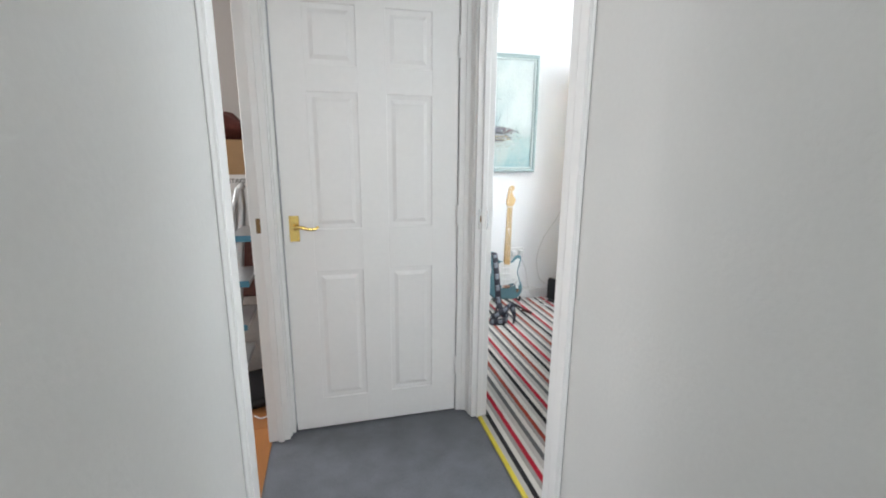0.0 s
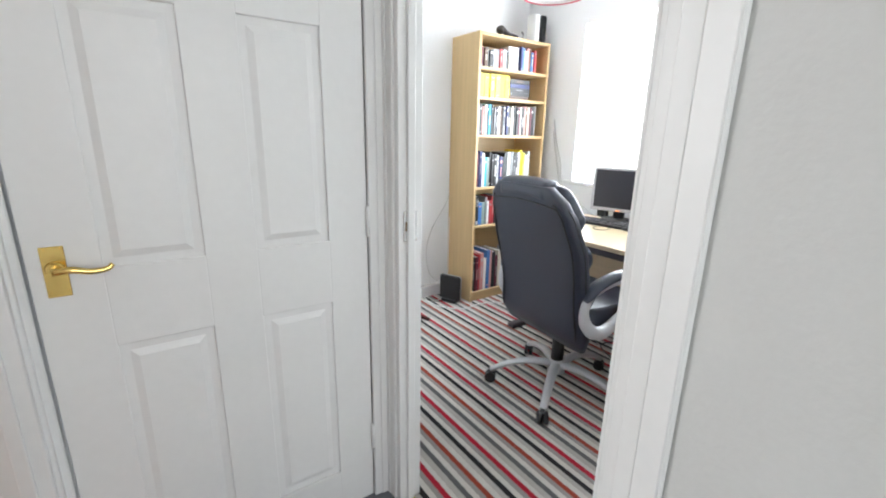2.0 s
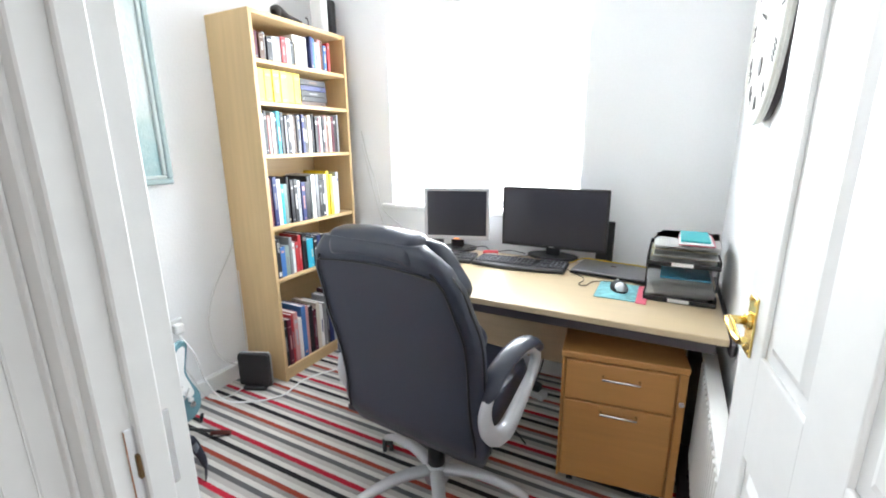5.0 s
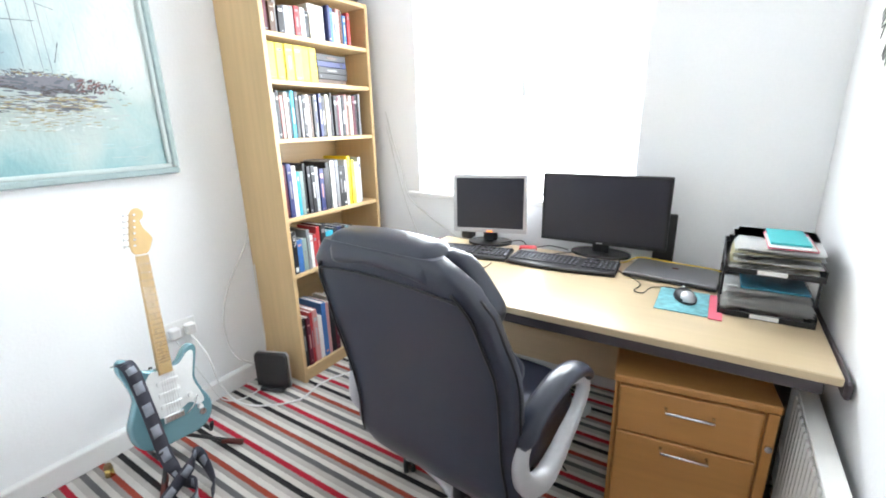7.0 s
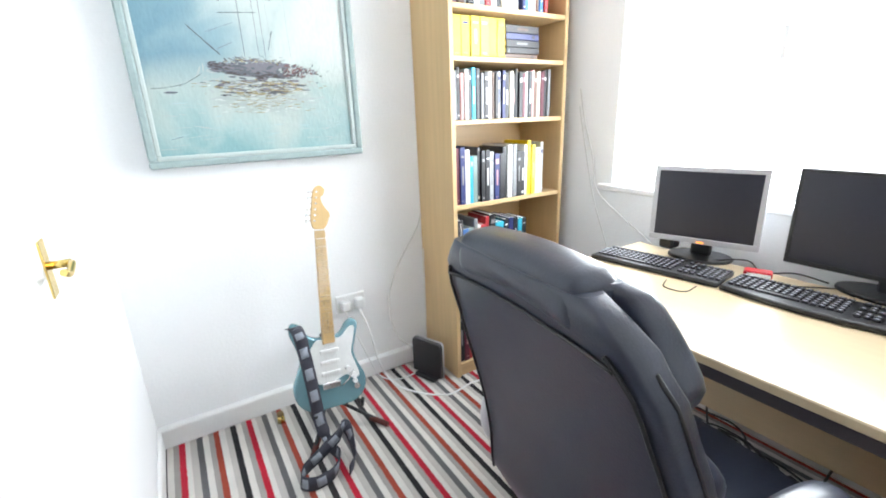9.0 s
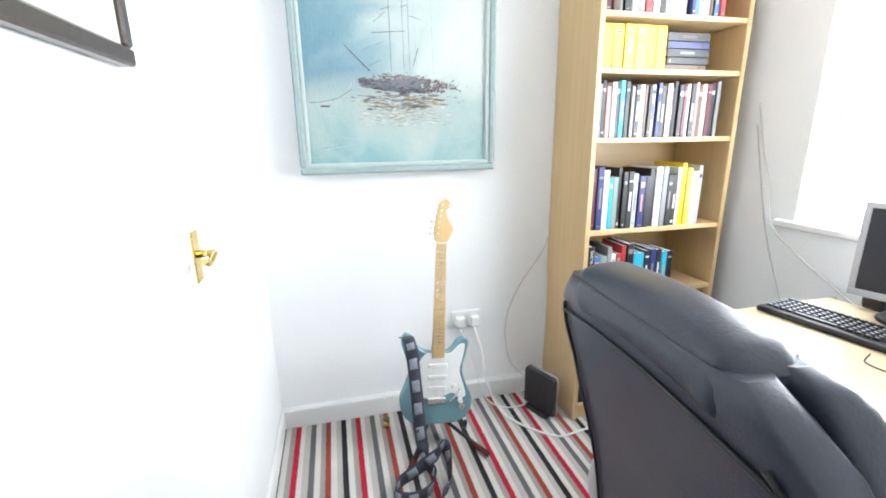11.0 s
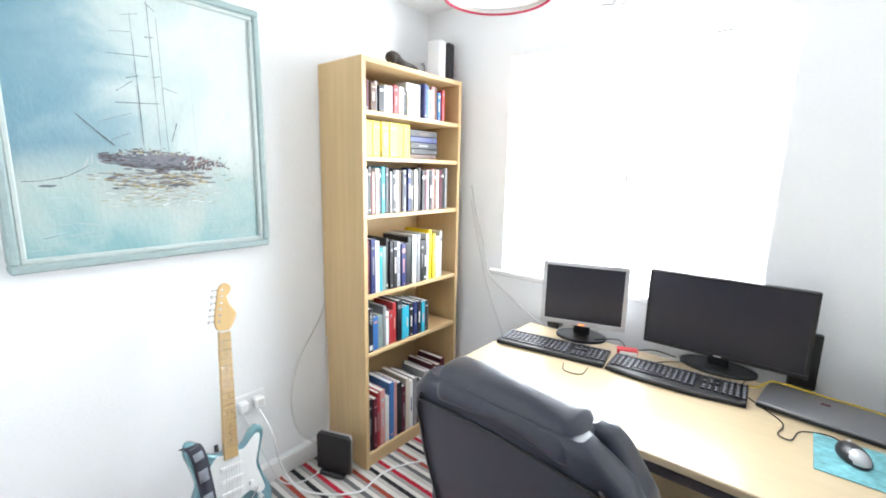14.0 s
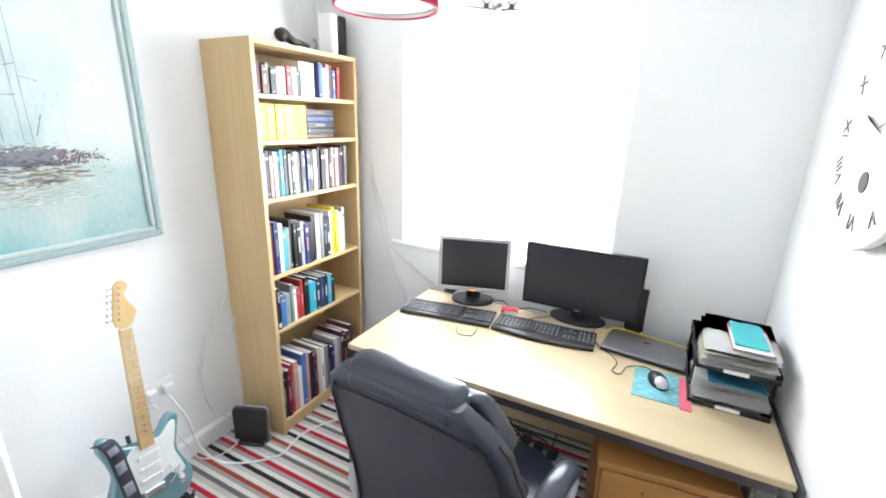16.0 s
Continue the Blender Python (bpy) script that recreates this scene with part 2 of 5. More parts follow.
box(bm, (1.36, SOUTH - 0.12, 0), (2.9, SOUTH, H))
box(bm, (XR, SOUTH - 0.12, 0), (1.36, SOUTH - 0.047, H))
done("wall_south", bm, WALL, label="white painted office wall with the clock", category="wall", kind="structure")
WY0, WY1, WZ0, WZ1 = 1.655, 2.80, 0.93, 2.022
bm = bmesh.new()
for lo, hi in (((EAST, SOUTH, 0), (EAST + 0.25, NORTH, WZ0)), ((EAST, SOUTH, WZ1), (EAST + 0.25, NORTH, H)),
               ((EAST, SOUTH, WZ0), (EAST + 0.25, WY0, WZ1)), ((EAST, WY1, WZ0), (EAST + 0.25, NORTH, WZ1))):
    box(bm, lo, hi)
done("wall_east", bm, WALL, label="white painted office wall with the window opening", category="wall", kind="structure")
bm = bmesh.new()
for lo, hi in (((XH, OY1, 0), (XR, NORTH, H)), ((XH, OY0, OH), (XR, OY1, H)), ((XH, 0.92, 0), (XR, OY0, H))):
    box(bm, lo, hi)
done("wall_west", bm, WALL, label="white painted partition with the office doorway", category="wall", kind="structure")
structure("wall_landing_side", (XH - 0.001, -1.8, 0), (XR, 0.92, H), GREYWALL, "pale grey painted landing wall", "wall")
bm = bmesh.new()
for lo, hi in (((XL - 0.08, -1.8, 0), (XL, LY0, H)), ((XL - 0.08, LY0, OH), (XL, LY1, H)), ((XL - 0.08, LY1, 0), (XL, YD + 0.1, H))):
    box(bm, lo, hi)
done("wall_landing_left", bm, GREYWALL, label="pale grey painted landing wall with box room doorway", category="wall", kind="structure")
bm = bmesh.new()
for lo, hi in (((XL, YD, 2.0), (XH, YD + 0.1, H)), ((XL, YD, 0), (-0.29, YD + 0.1, 2.0)), ((0.483, YD, 0), (XH, YD + 0.1, 2.0))):
    box(bm, lo, hi)
done("wall_landing_end", bm, GREYWALL, label="grey wall round the closed landing door", category="wall", kind="structure")
# unseen rear wall, its opening added for the landing fill lamp
bm = bmesh.new()
for lo, hi in (((-0.5, -1.9, 0), (0.7, -1.8, 0.9)), ((-0.5, -1.9, 2.1), (0.7, -1.8, H)), ((-0.5, -1.9, 0.9), (-0.3, -1.8, 2.1)), ((0.5, -1.9, 0.9), (0.7, -1.8, 2.1))):
    box(bm, lo, hi)
done("wall_landing_rear", bm, GREYWALL, label="unseen grey landing wall with an opening added for fill light", category="wall", kind="structure")
structure("ceiling_landing", (-0.5, -1.9, H), (XR, 1.95, H + 0.08), CEIL, "white painted landing ceiling", "ceiling")
structure("ceiling_office", (XR, 0.9, H), (2.95, NORTH + 0.12, H + 0.08), CEIL, "white painted office ceiling", "ceiling")
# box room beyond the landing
# walls carry the room's dimness in their colour; west opening added for the fill lamp
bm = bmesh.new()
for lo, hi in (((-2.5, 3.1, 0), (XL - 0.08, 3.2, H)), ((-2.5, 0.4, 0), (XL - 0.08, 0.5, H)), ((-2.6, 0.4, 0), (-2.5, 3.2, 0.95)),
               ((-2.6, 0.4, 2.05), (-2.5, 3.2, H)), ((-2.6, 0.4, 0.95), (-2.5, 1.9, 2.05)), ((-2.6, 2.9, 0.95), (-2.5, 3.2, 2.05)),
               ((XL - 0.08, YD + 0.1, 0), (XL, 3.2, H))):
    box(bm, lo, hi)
done("wall_box_room", bm, DIMWALL, label="box room walls in dimmed taupe, with an opening added for fill light", category="wall", kind="structure")
structure("ceiling_box_room", (-2.6, 0.4, H), (XL - 0.08, 3.2, H + 0.08), CEIL, "white box room ceiling", "ceiling")
bx("backdrop", (7.0, -6, -3), (7.05, 11, 7), SKYGLOW, label="bright overcast sky beyond the window", category="sky", kind="structure")
structure("ground", (-300, -300, -3.05), (300, 300, -3.0), GREYWALL, "pale ground outside far below", "ground")


# ---- trim ----
def lining(name, axis, face, out, a, b, top, depth, width=0.065, mat=GLOSS):
    """Architrave and lining of a doorway. axis: the wall's normal; face: its plane; out: +1/-1 away from it."""
    e = thing(name, Matrix(), "white gloss painted moulded door frame", "door frame")
    e["kind"] = "structure"

    def put(nm, u0, u1, v0, v1, z0, z1, bev):
        lo, hi = (v0, u0, z0), (v1, u1, z1)
        if axis == "y":
            lo, hi = (u0, v0, z0), (u1, v1, z1)
        lo, hi = [min(p, q) for p, q in zip(lo, hi)], [max(p, q) for p, q in zip(lo, hi)]
        bx(nm, lo, hi, mat, e, bev)
    for s, u in ((-1, a), (1, b)):
        put("architrave", u, u + s * width, face, face + out * 0.013, 0, top + width, 0.003)
        put("architrave_back_band", u + s * width * 0.42, u + s * (width - 0.002), face + out * 0.013, face + out * 0.0165, 0, top + width - 0.002, 0.003)
        if depth:
            put("lining", u, u - s * 0.022, face + out * 0.006, face - out * depth, 0, top, 0.002)
            put("door_stop", u - s * 0.022, u - s * 0.034, face - out * 0.02, face - out * 0.045, 0, top - 0.02, 0.002)
    put("head_architrave", a, b, face, face + out * 0.0135, top, top + width, 0.003)
    if depth:
        put("head_lining", a + 0.022, b - 0.022, face + out * 0.006, face - out * depth, top - 0.022, top, 0.002)
    return e


lining("door_frame_office", "x", XH, -1, OY0, OY1, OH, XR - XH, width=0.078)
lining("door_frame_box_room", "x", XL, 1, LY0 + 0.02, LY1 + 0.01, OH, 0.086, width=0.092)
lining("door_frame_landing", "y", YD, -1, -0.288, 0.481, 2.0, 0, width=0.06)


structure("trim_rebate", (0.588, OY0 + 0.0225, 0), (0.604, OY0 + 0.0415, OH - 0.03), GLOSS, "white gloss painted hinge rebate of the office doorway", "door frame", 0.001)


def skirting(name, lo, hi):
    structure(name, lo, hi, GLOSS, "white gloss painted skirting board", "skirting", 0.004)


skirting("baseboard_north", (XR, NORTH - 0.038, 0), (1.9, NORTH, 0.09))
skirting("baseboard_east", (EAST - 0.014, SOUTH, 0), (EAST, NORTH - 0.038, 0.09))
skirting("baseboard_south", (1.4, SOUTH, 0), (EAST - 0.014, SOUTH + 0.014, 0.09))
skirting("baseboard_west", (XR, 2.80, 0), (XR + 0.014, NORTH - 0.038, 0.09))
skirting("baseboard_landing", (XH - 0.014, -1.8, 0), (XH, 0.92, 0.09))
skirting("baseboard_landing_left", (XL, -1.8, 0), (XL + 0.014, 0.9, 0.09))
structure("trim_threshold", (0.573, OY0 + 0.02, -0.004), (0.592, OY1 - 0.02, 0.006), STRIP, "yellow threshold strip between the two carpets", "threshold", 0.002)

# strike plates on the doorway linings
for nm, lo, hi, m in (("office", (0.555, OY1 - 0.026, 0.945), (0.600, OY1 - 0.022, 1.035), CHROME), ("box_room", (-0.378, LY1 - 0.018, 0.955), (-0.342, LY1 - 0.0125, 1.015), BRONZE)):
    e = thing("strike_plate", Matrix(), "metal latch strike plate let into the door lining", "strike plate")
    bx("plate", lo, hi, m, e, 0.001)
    c = [(p + q) / 2 for p, q in zip(lo, hi)]
    bx("latch_lip", (c[0] - 0.016, lo[1] - 0.003, c[2] - 0.014), (c[0] + 0.008, lo[1], c[2] + 0.014), BRONZE, e, 0.001)


# ---- doors ----
def lever(parent, x, y, z, side, point, metal=BRASS):
    """Lever on a plate; side: which way it stands off in y, point: which way the lever points in x."""
    bx("handle_plate", (x - 0.02, min(y, y + side * 0.004), z - 0.055), (x + 0.02, max(y, y + side * 0.004), z + 0.055), metal, parent, 0.001)
    bm = bmesh.new()
    for dz in (-0.046, 0.046):
        rod(bm, (x - 0.013, y, z + dz), (x - 0.013, y + side * 0.0065, z + dz), 0.0035, seg=8)
        rod(bm, (x + 0.013, y, z + dz), (x + 0.013, y + side * 0.0065, z + dz), 0.0035, seg=8)
    rod(bm, (x, y + side * 0.003, z + 0.008), (x, y + side * 0.012, z + 0.008), 0.017, 0.013, seg=20)
    rod(bm, (x, y + side * 0.01, z + 0.008), (x, y + side * 0.04, z + 0.008), 0.008, seg=12)
    p = curve_points([(x, y + side * 0.038, z + 0.008), (x + point * 0.03, y + side * 0.041, z + 0.010), (x + point * 0.06, y + side * 0.04, z + 0.002), (x + point * 0.088, y + side * 0.038, z + 0.003), (x + point * 0.1, y + side * 0.036, z + 0.012)], 5)
    tube(bm, p, 0.0065, 8, radii=[0.0085 - 0.0035 * i / len(p) for i in range(len(p))])
    done("lever_handle", bm, metal, parent, smooth=False)


def panel_door(name, at, w, h, label, hinge, faces=(-1,), handle_z=0.96):
    """A moulded six-panel door; local x along its width, y through it (front at 0), thickness 0.036."""
    e = thing(name, at, label, "door")
    bm = bmesh.new()
    box(bm, (0, 0.008, 0.006), (w, 0.028, h), 0.001)
    k = w / 0.762
    cols = ((0.125 * k, 0.325 * k), (0.448 * k, 0.642 * k))
    rows = ((0.155, 0.765), (0.955, 1.515), (1.62, 1.845))
    for y0, y1 in ((0.0, 0.0085), (0.0275, 0.036)):
        xs = [0, cols[0][0], cols[0][1], cols[1][0], cols[1][1], w]
        zs = [0.006, rows[0][0], rows[0][1], rows[1][0], rows[1][1], rows[2][0], rows[2][1], h]
        for i in (0, 2, 4):
            box(bm, (xs[i], y0, 0.006), (xs[i + 1], y1, h), 0.003, 2)
        for i in (0, 2, 4, 6):
            for c in cols:
                box(bm, (c[0] - 0.003, y0, zs[i]), (c[1] + 0.003, y1, zs[i + 1]), 0.003, 2)
    done("leaf", bm, GLOSS, e)
    for c in cols:
        for r in rows:
            for f in (-1, 1):
                bm = bmesh.new()
                yy = 0.0085 if f < 0 else 0.0275
                o = 0.018
                ring = [bm.verts.new((x, yy, z)) for x, z in ((c[0] + o, r[0] + o), (c[1] - o, r[0] + o), (c[1] - o, r[1] - o), (c[0] + o, r[1] - o))]
                o2 = 0.036
                top = [bm.verts.new((x, yy + f * 0.007, z)) for x, z in ((c[0] + o2, r[0] + o2), (c[1] - o2, r[0] + o2), (c[1] - o2, r[1] - o2), (c[0] + o2, r[1] - o2))]
                bm.faces.new(top)
                for i in range(4):
                    bm.faces.new((ring[i], ring[(i + 1) % 4], top[(i + 1) % 4], top[i]))
                done("panel", bm, GLOSS, e)
    hx = w - 0.045 if hinge == 0 else 0.045
    for f in faces:
        lever(e, hx, 0.0 if f < 0 else 0.036, handle_z, f, -1 if hinge == 0 else 1)
    for z in (0.25, 1.0, 1.72) if hinge else ():
        rod_bm = rod(bmesh.new(), (0 if hinge == 0 else w, -0.005, z - 0.045), (0 if hinge == 0 else w, -0.005, z + 0.045), 0.006, seg=10)
        done("hinge", rod_bm, GLOSS, e)
    return e


panel_door("landing_door", pose(-0.282, YD - 0.004, 0), 0.760, 1.99, "closed white six-panel door with a brass lever handle", 1)
# office door, hinged on the south jamb and swung into the room
panel_door("office_door", pose(0.605, OY0 + 0.040, 0, 0, 0, 6.4), 0.715, 1.98, "open white six-panel door with brass lever handles", 0, faces=(1,), handle_z=0.985)
# flush cupboard door in the partition
cup = thing("cupboard_door", pose(XR, 1.955, 0.02), "closed white flush cupboard door with a brass lever handle", "door")
bx("leaf", (0, -0.165, 0), (0.012, 0.66, 1.98), WALL, cup, 0.006)
bm = bmesh.new()
box(bm, (0.012, 0.525, 0.955), (0.016, 0.565, 1.065), 0.001)
rod(bm, (0.016, 0.545, 1.015), (0.05, 0.545, 1.015), 0.008)
tube(bm, curve_points([(0.05, 0.545, 1.015), (0.054, 0.52, 1.017), (0.054, 0.48, 1.01), (0.052, 0.455, 1.02)], 5), 0.0065)
done("lever_handle", bm, BRASS, cup)

# ---- window ----
win = thing("window_1", Matrix(), "white plastic framed casement window, daylight behind", "window")
win["kind"] = "structure"
XW = EAST + 0.13
for nm, lo, hi in (("frame", (XW, WY0, WZ0), (XW + 0.06, WY1, WZ0 + 0.034)), ("frame", (XW, WY0, WZ1 - 0.034), (XW + 0.06, WY1, WZ1)),
                   ("frame", (XW, WY0, WZ0 + 0.034), (XW + 0.06, WY0 + 0.034, WZ1 - 0.034)), ("frame", (XW, WY1 - 0.034, WZ0 + 0.034), (XW + 0.06, WY1, WZ1 - 0.034)),
                   ("mullion", (XW, 2.20, WZ0 + 0.034), (XW + 0.06, 2.24, WZ1 - 0.034)), ("transom", (XW, WY0 + 0.034, 1.68), (XW + 0.06, 2.20, 1.73))):
    bx(nm, lo, hi, WHITE, win, 0.005)
for lo, hi in (((XW + 0.025, WY0 + 0.034, WZ0 + 0.034), (XW + 0.031, 2.20, 1.68)), ((XW + 0.025, WY0 + 0.034, 1.73), (XW + 0.031, 2.20, WZ1 - 0.034)), ((XW + 0.025, 2.24, WZ0 + 0.034), (XW + 0.031, WY1 - 0.034, WZ1 - 0.034))):
    p = bx("pane", lo, hi, GLASS, win, 0)
    p.visible_shadow = False
bx("window_handle", (XW - 0.03, 2.205, 1.42), (XW, 2.235, 1.54), WHITE, win, 0.006)
bx("sill", (EAST - 0.02, WY0 - 0.07, WZ0 - 0.03), (XW, WY1 + 0.075, WZ0), GLOSS, win, 0.006)


# ---- bookcase and books ----
BX0, BX1, BY0, BY1, BT = 1.903, 2.585, 3.055, 3.365, 1.922
bc = thing("bookcase", pose(BX0, BY0, 0), "tall maple veneer bookcase with six full shelves", "bookcase")
W, D = BX1 - BX0, BY1 - BY0
bx("side_panel", (0, 0, 0), (0.022, D, BT), MAPLE, bc)
bx("side_panel", (W - 0.022, 0, 0), (W, D, BT), MAPLE, bc)
HM = material("maple_shelf", (0.60, 0.42, 0.215), 0.42, vary=0.09, scale=5, grain=40, bump=0.01, stretch=(0.06, 1, 1))
bx("top_panel", (0.022, 0.001, BT - 0.022), (W - 0.022, D, BT - 0.001), HM, bc)
bx("back_panel", (0.022, D - 0.008, 0.06), (W - 0.022, D - 0.001, BT - 0.022), HM, bc, 0)
bx("plinth", (0.022, 0.012, 0), (W - 0.022, 0.028, 0.055), HM, bc)
SHELVES = [0.075, 0.60, 0.884, 1.254, 1.510, 1.706]
for z in SHELVES:
    bx("shelf", (0.022, 0.003, z - 0.02), (W - 0.022, D - 0.008, z), HM, bc)

TONES = {"black": (0.012, 0.012, 0.015), "white": (0.72, 0.71, 0.69), "cream": (0.58, 0.52, 0.42), "grey": (0.22, 0.22, 0.23), "navy": (0.02, 0.03, 0.13),
         "blue": (0.05, 0.16, 0.42), "cyan": (0.03, 0.38, 0.52), "red": (0.42, 0.03, 0.035), "maroon": (0.11, 0.014, 0.03), "pink": (0.55, 0.27, 0.25),
         "yellow": (0.80, 0.56, 0.01), "lemon": (0.80, 0.63, 0.05), "green": (0.05, 0.13, 0.09), "sage": (0.23, 0.30, 0.27), "brown": (0.10, 0.05, 0.03), "silver": (0.42, 0.43, 0.45)}
COVERS = {k: material(k + "_book_cover", c, 0.42, vary=0.07, scale=14, grain=90) for k, c in TONES.items()}
rng = random.Random(5)


def book(x, y, z, w, h, d, tone, mark, at=None, lean=0.0, word=""):
    """One upright book: covers with a rounded spine, page block, printed bands on the spine."""
    bm = bmesh.new()
    c = min(0.003, w * 0.18)
    box(bm, (0, 0, 0), (c, d, h), 0.0006)
    box(bm, (w - c, 0, 0), (w, d, h), 0.0006)
    box(bm, (0, -0.002, 0), (w, c, h), min(0.0025, w * 0.2), 2)
    box(bm, (c, c, 0.003), (w - c, d - 0.004, h - 0.003), 0, slot=1)
    r = rng.random()
    if not word:
        for z0, z1, inset in ((0.78, 0.9, 0.14), (0.30, 0.68, 0.3), (0.05, 0.11, 0.2)):
            if rng.random() < 0.5:
                box(bm, (w * (inset + 0.06), -0.0028, h * (z0 + rng.uniform(0, 0.05))), (w * (0.94 - inset), -0.001, h * (z1 - rng.uniform(0, 0.06))), slot=2)
    else:
        box(bm, (w * 0.2, -0.0028, h * 0.05), (w * 0.8, -0.001, h * 0.16), slot=2)
    names = {"black": "black", "sage": "grey-green", "lemon": "pale yellow", "cyan": "bright blue", "silver": "silver-grey"}
    ob = done("book", bm, [COVERS[tone], PAPER, COVERS[mark]], label=names.get(tone, tone) + " book standing upright on the bookcase shelf", category="book", group="books on the bookcase",
              at=at or pose(x, y, z, 0, lean, 0))
    if word:
        cu = bpy.data.curves.new("title", "FONT")
        cu.body, cu.size, cu.extrude, cu.align_y = word, w * 0.62, 0.0004, "CENTER"
        cu.materials.append(COVERS[mark])
        t = new("title", cu)
        t.parent = ob
        t.matrix_basis = Matrix.Translation((w / 2, -0.003, h * 0.92)) @ pose(0, 0, 0, 90, 90, 0)
    return ob


def fill(z, x, end, tones, wr, hr, dr, word=None):
    for i, tone in enumerate(tones.split()):
        w, h, d = rng.uniform(*wr), rng.uniform(*hr), rng.uniform(*dr)
        if tone == "yellow" or (z == SHELVES[4] and tone == "lemon"):
            h = hr[1]
        if x + w > end:
            break
        mark = rng.choice(["pink", "cream", "grey", "sage", "silver", "grey"] if tone not in ("white", "cream", "silver", "lemon") else ["grey", "silver", "navy", "pink"])
        if tone == "yellow":
            mark = "lemon"
        if tone == "black" and rng.random() < 0.4:
            mark = "white"
        book(x, BY0 + rng.uniform(0.007, 0.02), z + 0.001, w, h, d, tone, "white" if word and i == 0 else mark, word=word if word and i == 0 else "")
        x += w + rng.uniform(0.0005, 0.0018)
    return x


X = BX0 + 0.026
fill(SHELVES[5], X, BX1, "maroon brown grey black silver grey red white black cream", (0.018, 0.032), (0.105, 0.13), (0.09, 0.12))
book(X + 0.265, BY0 + 0.03, SHELVES[5] + 0.001, 0.10, 0.155, 0.1, "white", "sage")
fill(SHELVES[5], X + 0.37, BX1, "navy blue silver pink brown blue red", (0.014, 0.026), (0.13, 0.165), (0.1, 0.13))
# left four take the paler yellow: strong light on the spines, put into colour
x = fill(SHELVES[4], X, BX1, "lemon lemon lemon lemon yellow yellow", (0.042, 0.046), (0.15, 0.155), (0.16, 0.17))
zz = SHELVES[4] + 0.001
for tone, mark, w in (("brown", "black", 0.022), ("black", "silver", 0.026), ("black", "grey", 0.03), ("navy", "black", 0.026), ("black", "brown", 0.032)):
    book(0, 0, 0, w, 0.2, 0.13, tone, mark, at=Matrix.Translation((x + 0.012 + rng.uniform(0, 0.012), BY0 + 0.035, zz + w)) @ pose(0, 0, 0, 0, 90, 0))
    zz += w + 0.001
fill(SHELVES[3], X, X + 0.56, "grey black pink white black cyan black grey black white brown black silver navy black cream black black black maroon white black pink brown cream maroon black grey sage black sage black", (0.013, 0.023), (0.19, 0.215), (0.12, 0.15))
fill(SHELVES[2], X, X + 0.55, "maroon navy white cyan sage black black black silver navy black black white grey black black white yellow lemon white silver sage white red red", (0.016, 0.030), (0.21, 0.262), (0.16, 0.2))
fill(SHELVES[1], X, X + 0.44, "black blue sage grey white red red black cyan cyan black navy black cyan black", (0.02, 0.036), (0.165, 0.22), (0.13, 0.17), word="EARTH")
fill(SHELVES[0], X, X + 0.6, "black maroon red pink white blue pink black maroon cream white grey black navy silver grey maroon black brown maroon black", (0.02, 0.034), (0.25, 0.315), (0.17, 0.2))

# on top of the bookcase
for nm, x0, m, lab in (("white", 2.475, WHITE, "white slim upright box on top of the bookcase"), ("black", 2.545, BLACK, "small black upright loudspeaker on top of the bookcase")):
    sp = thing("speaker", pose(x0, 3.12, BT), lab, "speaker")
    bx("body", (0, 0, 0), (0.048, 0.09, 0.20), m, sp, 0.006)
    bx("grille", (0.005, -0.004, 0.01), (0.043, 0.001, 0.19), m, sp, 0.002)
orn = bmesh.new()
tube(orn, curve_points([(0, 0, 0.03), (0.03, 0.01, 0.05), (0.07, 0, 0.025), (0.12, 0.01, 0.022), (0.16, 0, 0.012)], 5), 0.03, 9, radii=[0.018, 0.026, 0.03, 0.03, 0.028, 0.026, 0.024, 0.022, 0.02, 0.02, 0.02, 0.018, 0.016, 0.015, 0.014, 0.013, 0.012, 0.011, 0.01, 0.009, 0.008])
done("ornament", orn, DARKWOOD, label="dark carved driftwood ornament on top of the bookcase", category="ornament", at=pose(2.14, 3.14, BT + 0.004, 0, 0, -12))
orn = bmesh.new()
tube(orn, curve_points([(0, 0, 0.003), (0.04, 0, 0.005), (0.06, 0, 0.03), (0.05, 0, 0.055), (0.04, 0, 0.05)], 5), 0.003, 6)
tube(orn, curve_points([(0.02, 0, 0.003), (0.06, 0.01, 0.006), (0.10, 0.01, 0.003)], 5), 0.003, 6)
done("wire_ornament", orn, DARKMETAL, label="small bent dark wire ornament on the bookcase top", category="ornament", at=pose(2.30, 3.12, BT))

# ---- painting of a ship ----
PX0, PX1, PZ0, PZ1 = 0.803, 1.596, 1.130, 2.05
pt = thing("painting", pose(PX0, 3.342, PZ0), "framed oil painting of a misty moored sailing ship", "painting")
PW, PH = PX1 - PX0, PZ1 - PZ0
for lo, hi in (((0, -0.046, 0), (PW, 0.025, 0.026)), ((0, -0.046, PH - 0.026), (PW, 0.025, PH)), ((0, -0.046, 0.026), (0.026, 0.025, PH - 0.026)), ((PW - 0.026, -0.046, 0.026), (PW, 0.025, PH - 0.026))):
    bx("frame", lo, hi, FRAMEG, pt, 0.006)
for lo, hi in (((0.026, -0.040, 0.026), (PW - 0.026, -0.004, 0.042)), ((0.026, -0.040, PH - 0.042), (PW - 0.026, -0.004, PH - 0.026)), ((0.026, -0.040, 0.042), (0.042, -0.004, PH - 0.042)), ((PW - 0.042, -0.040, 0.042), (PW - 0.026, -0.004, PH - 0.042))):
    bx("slip", lo, hi, FRAMEW, pt, 0.004)
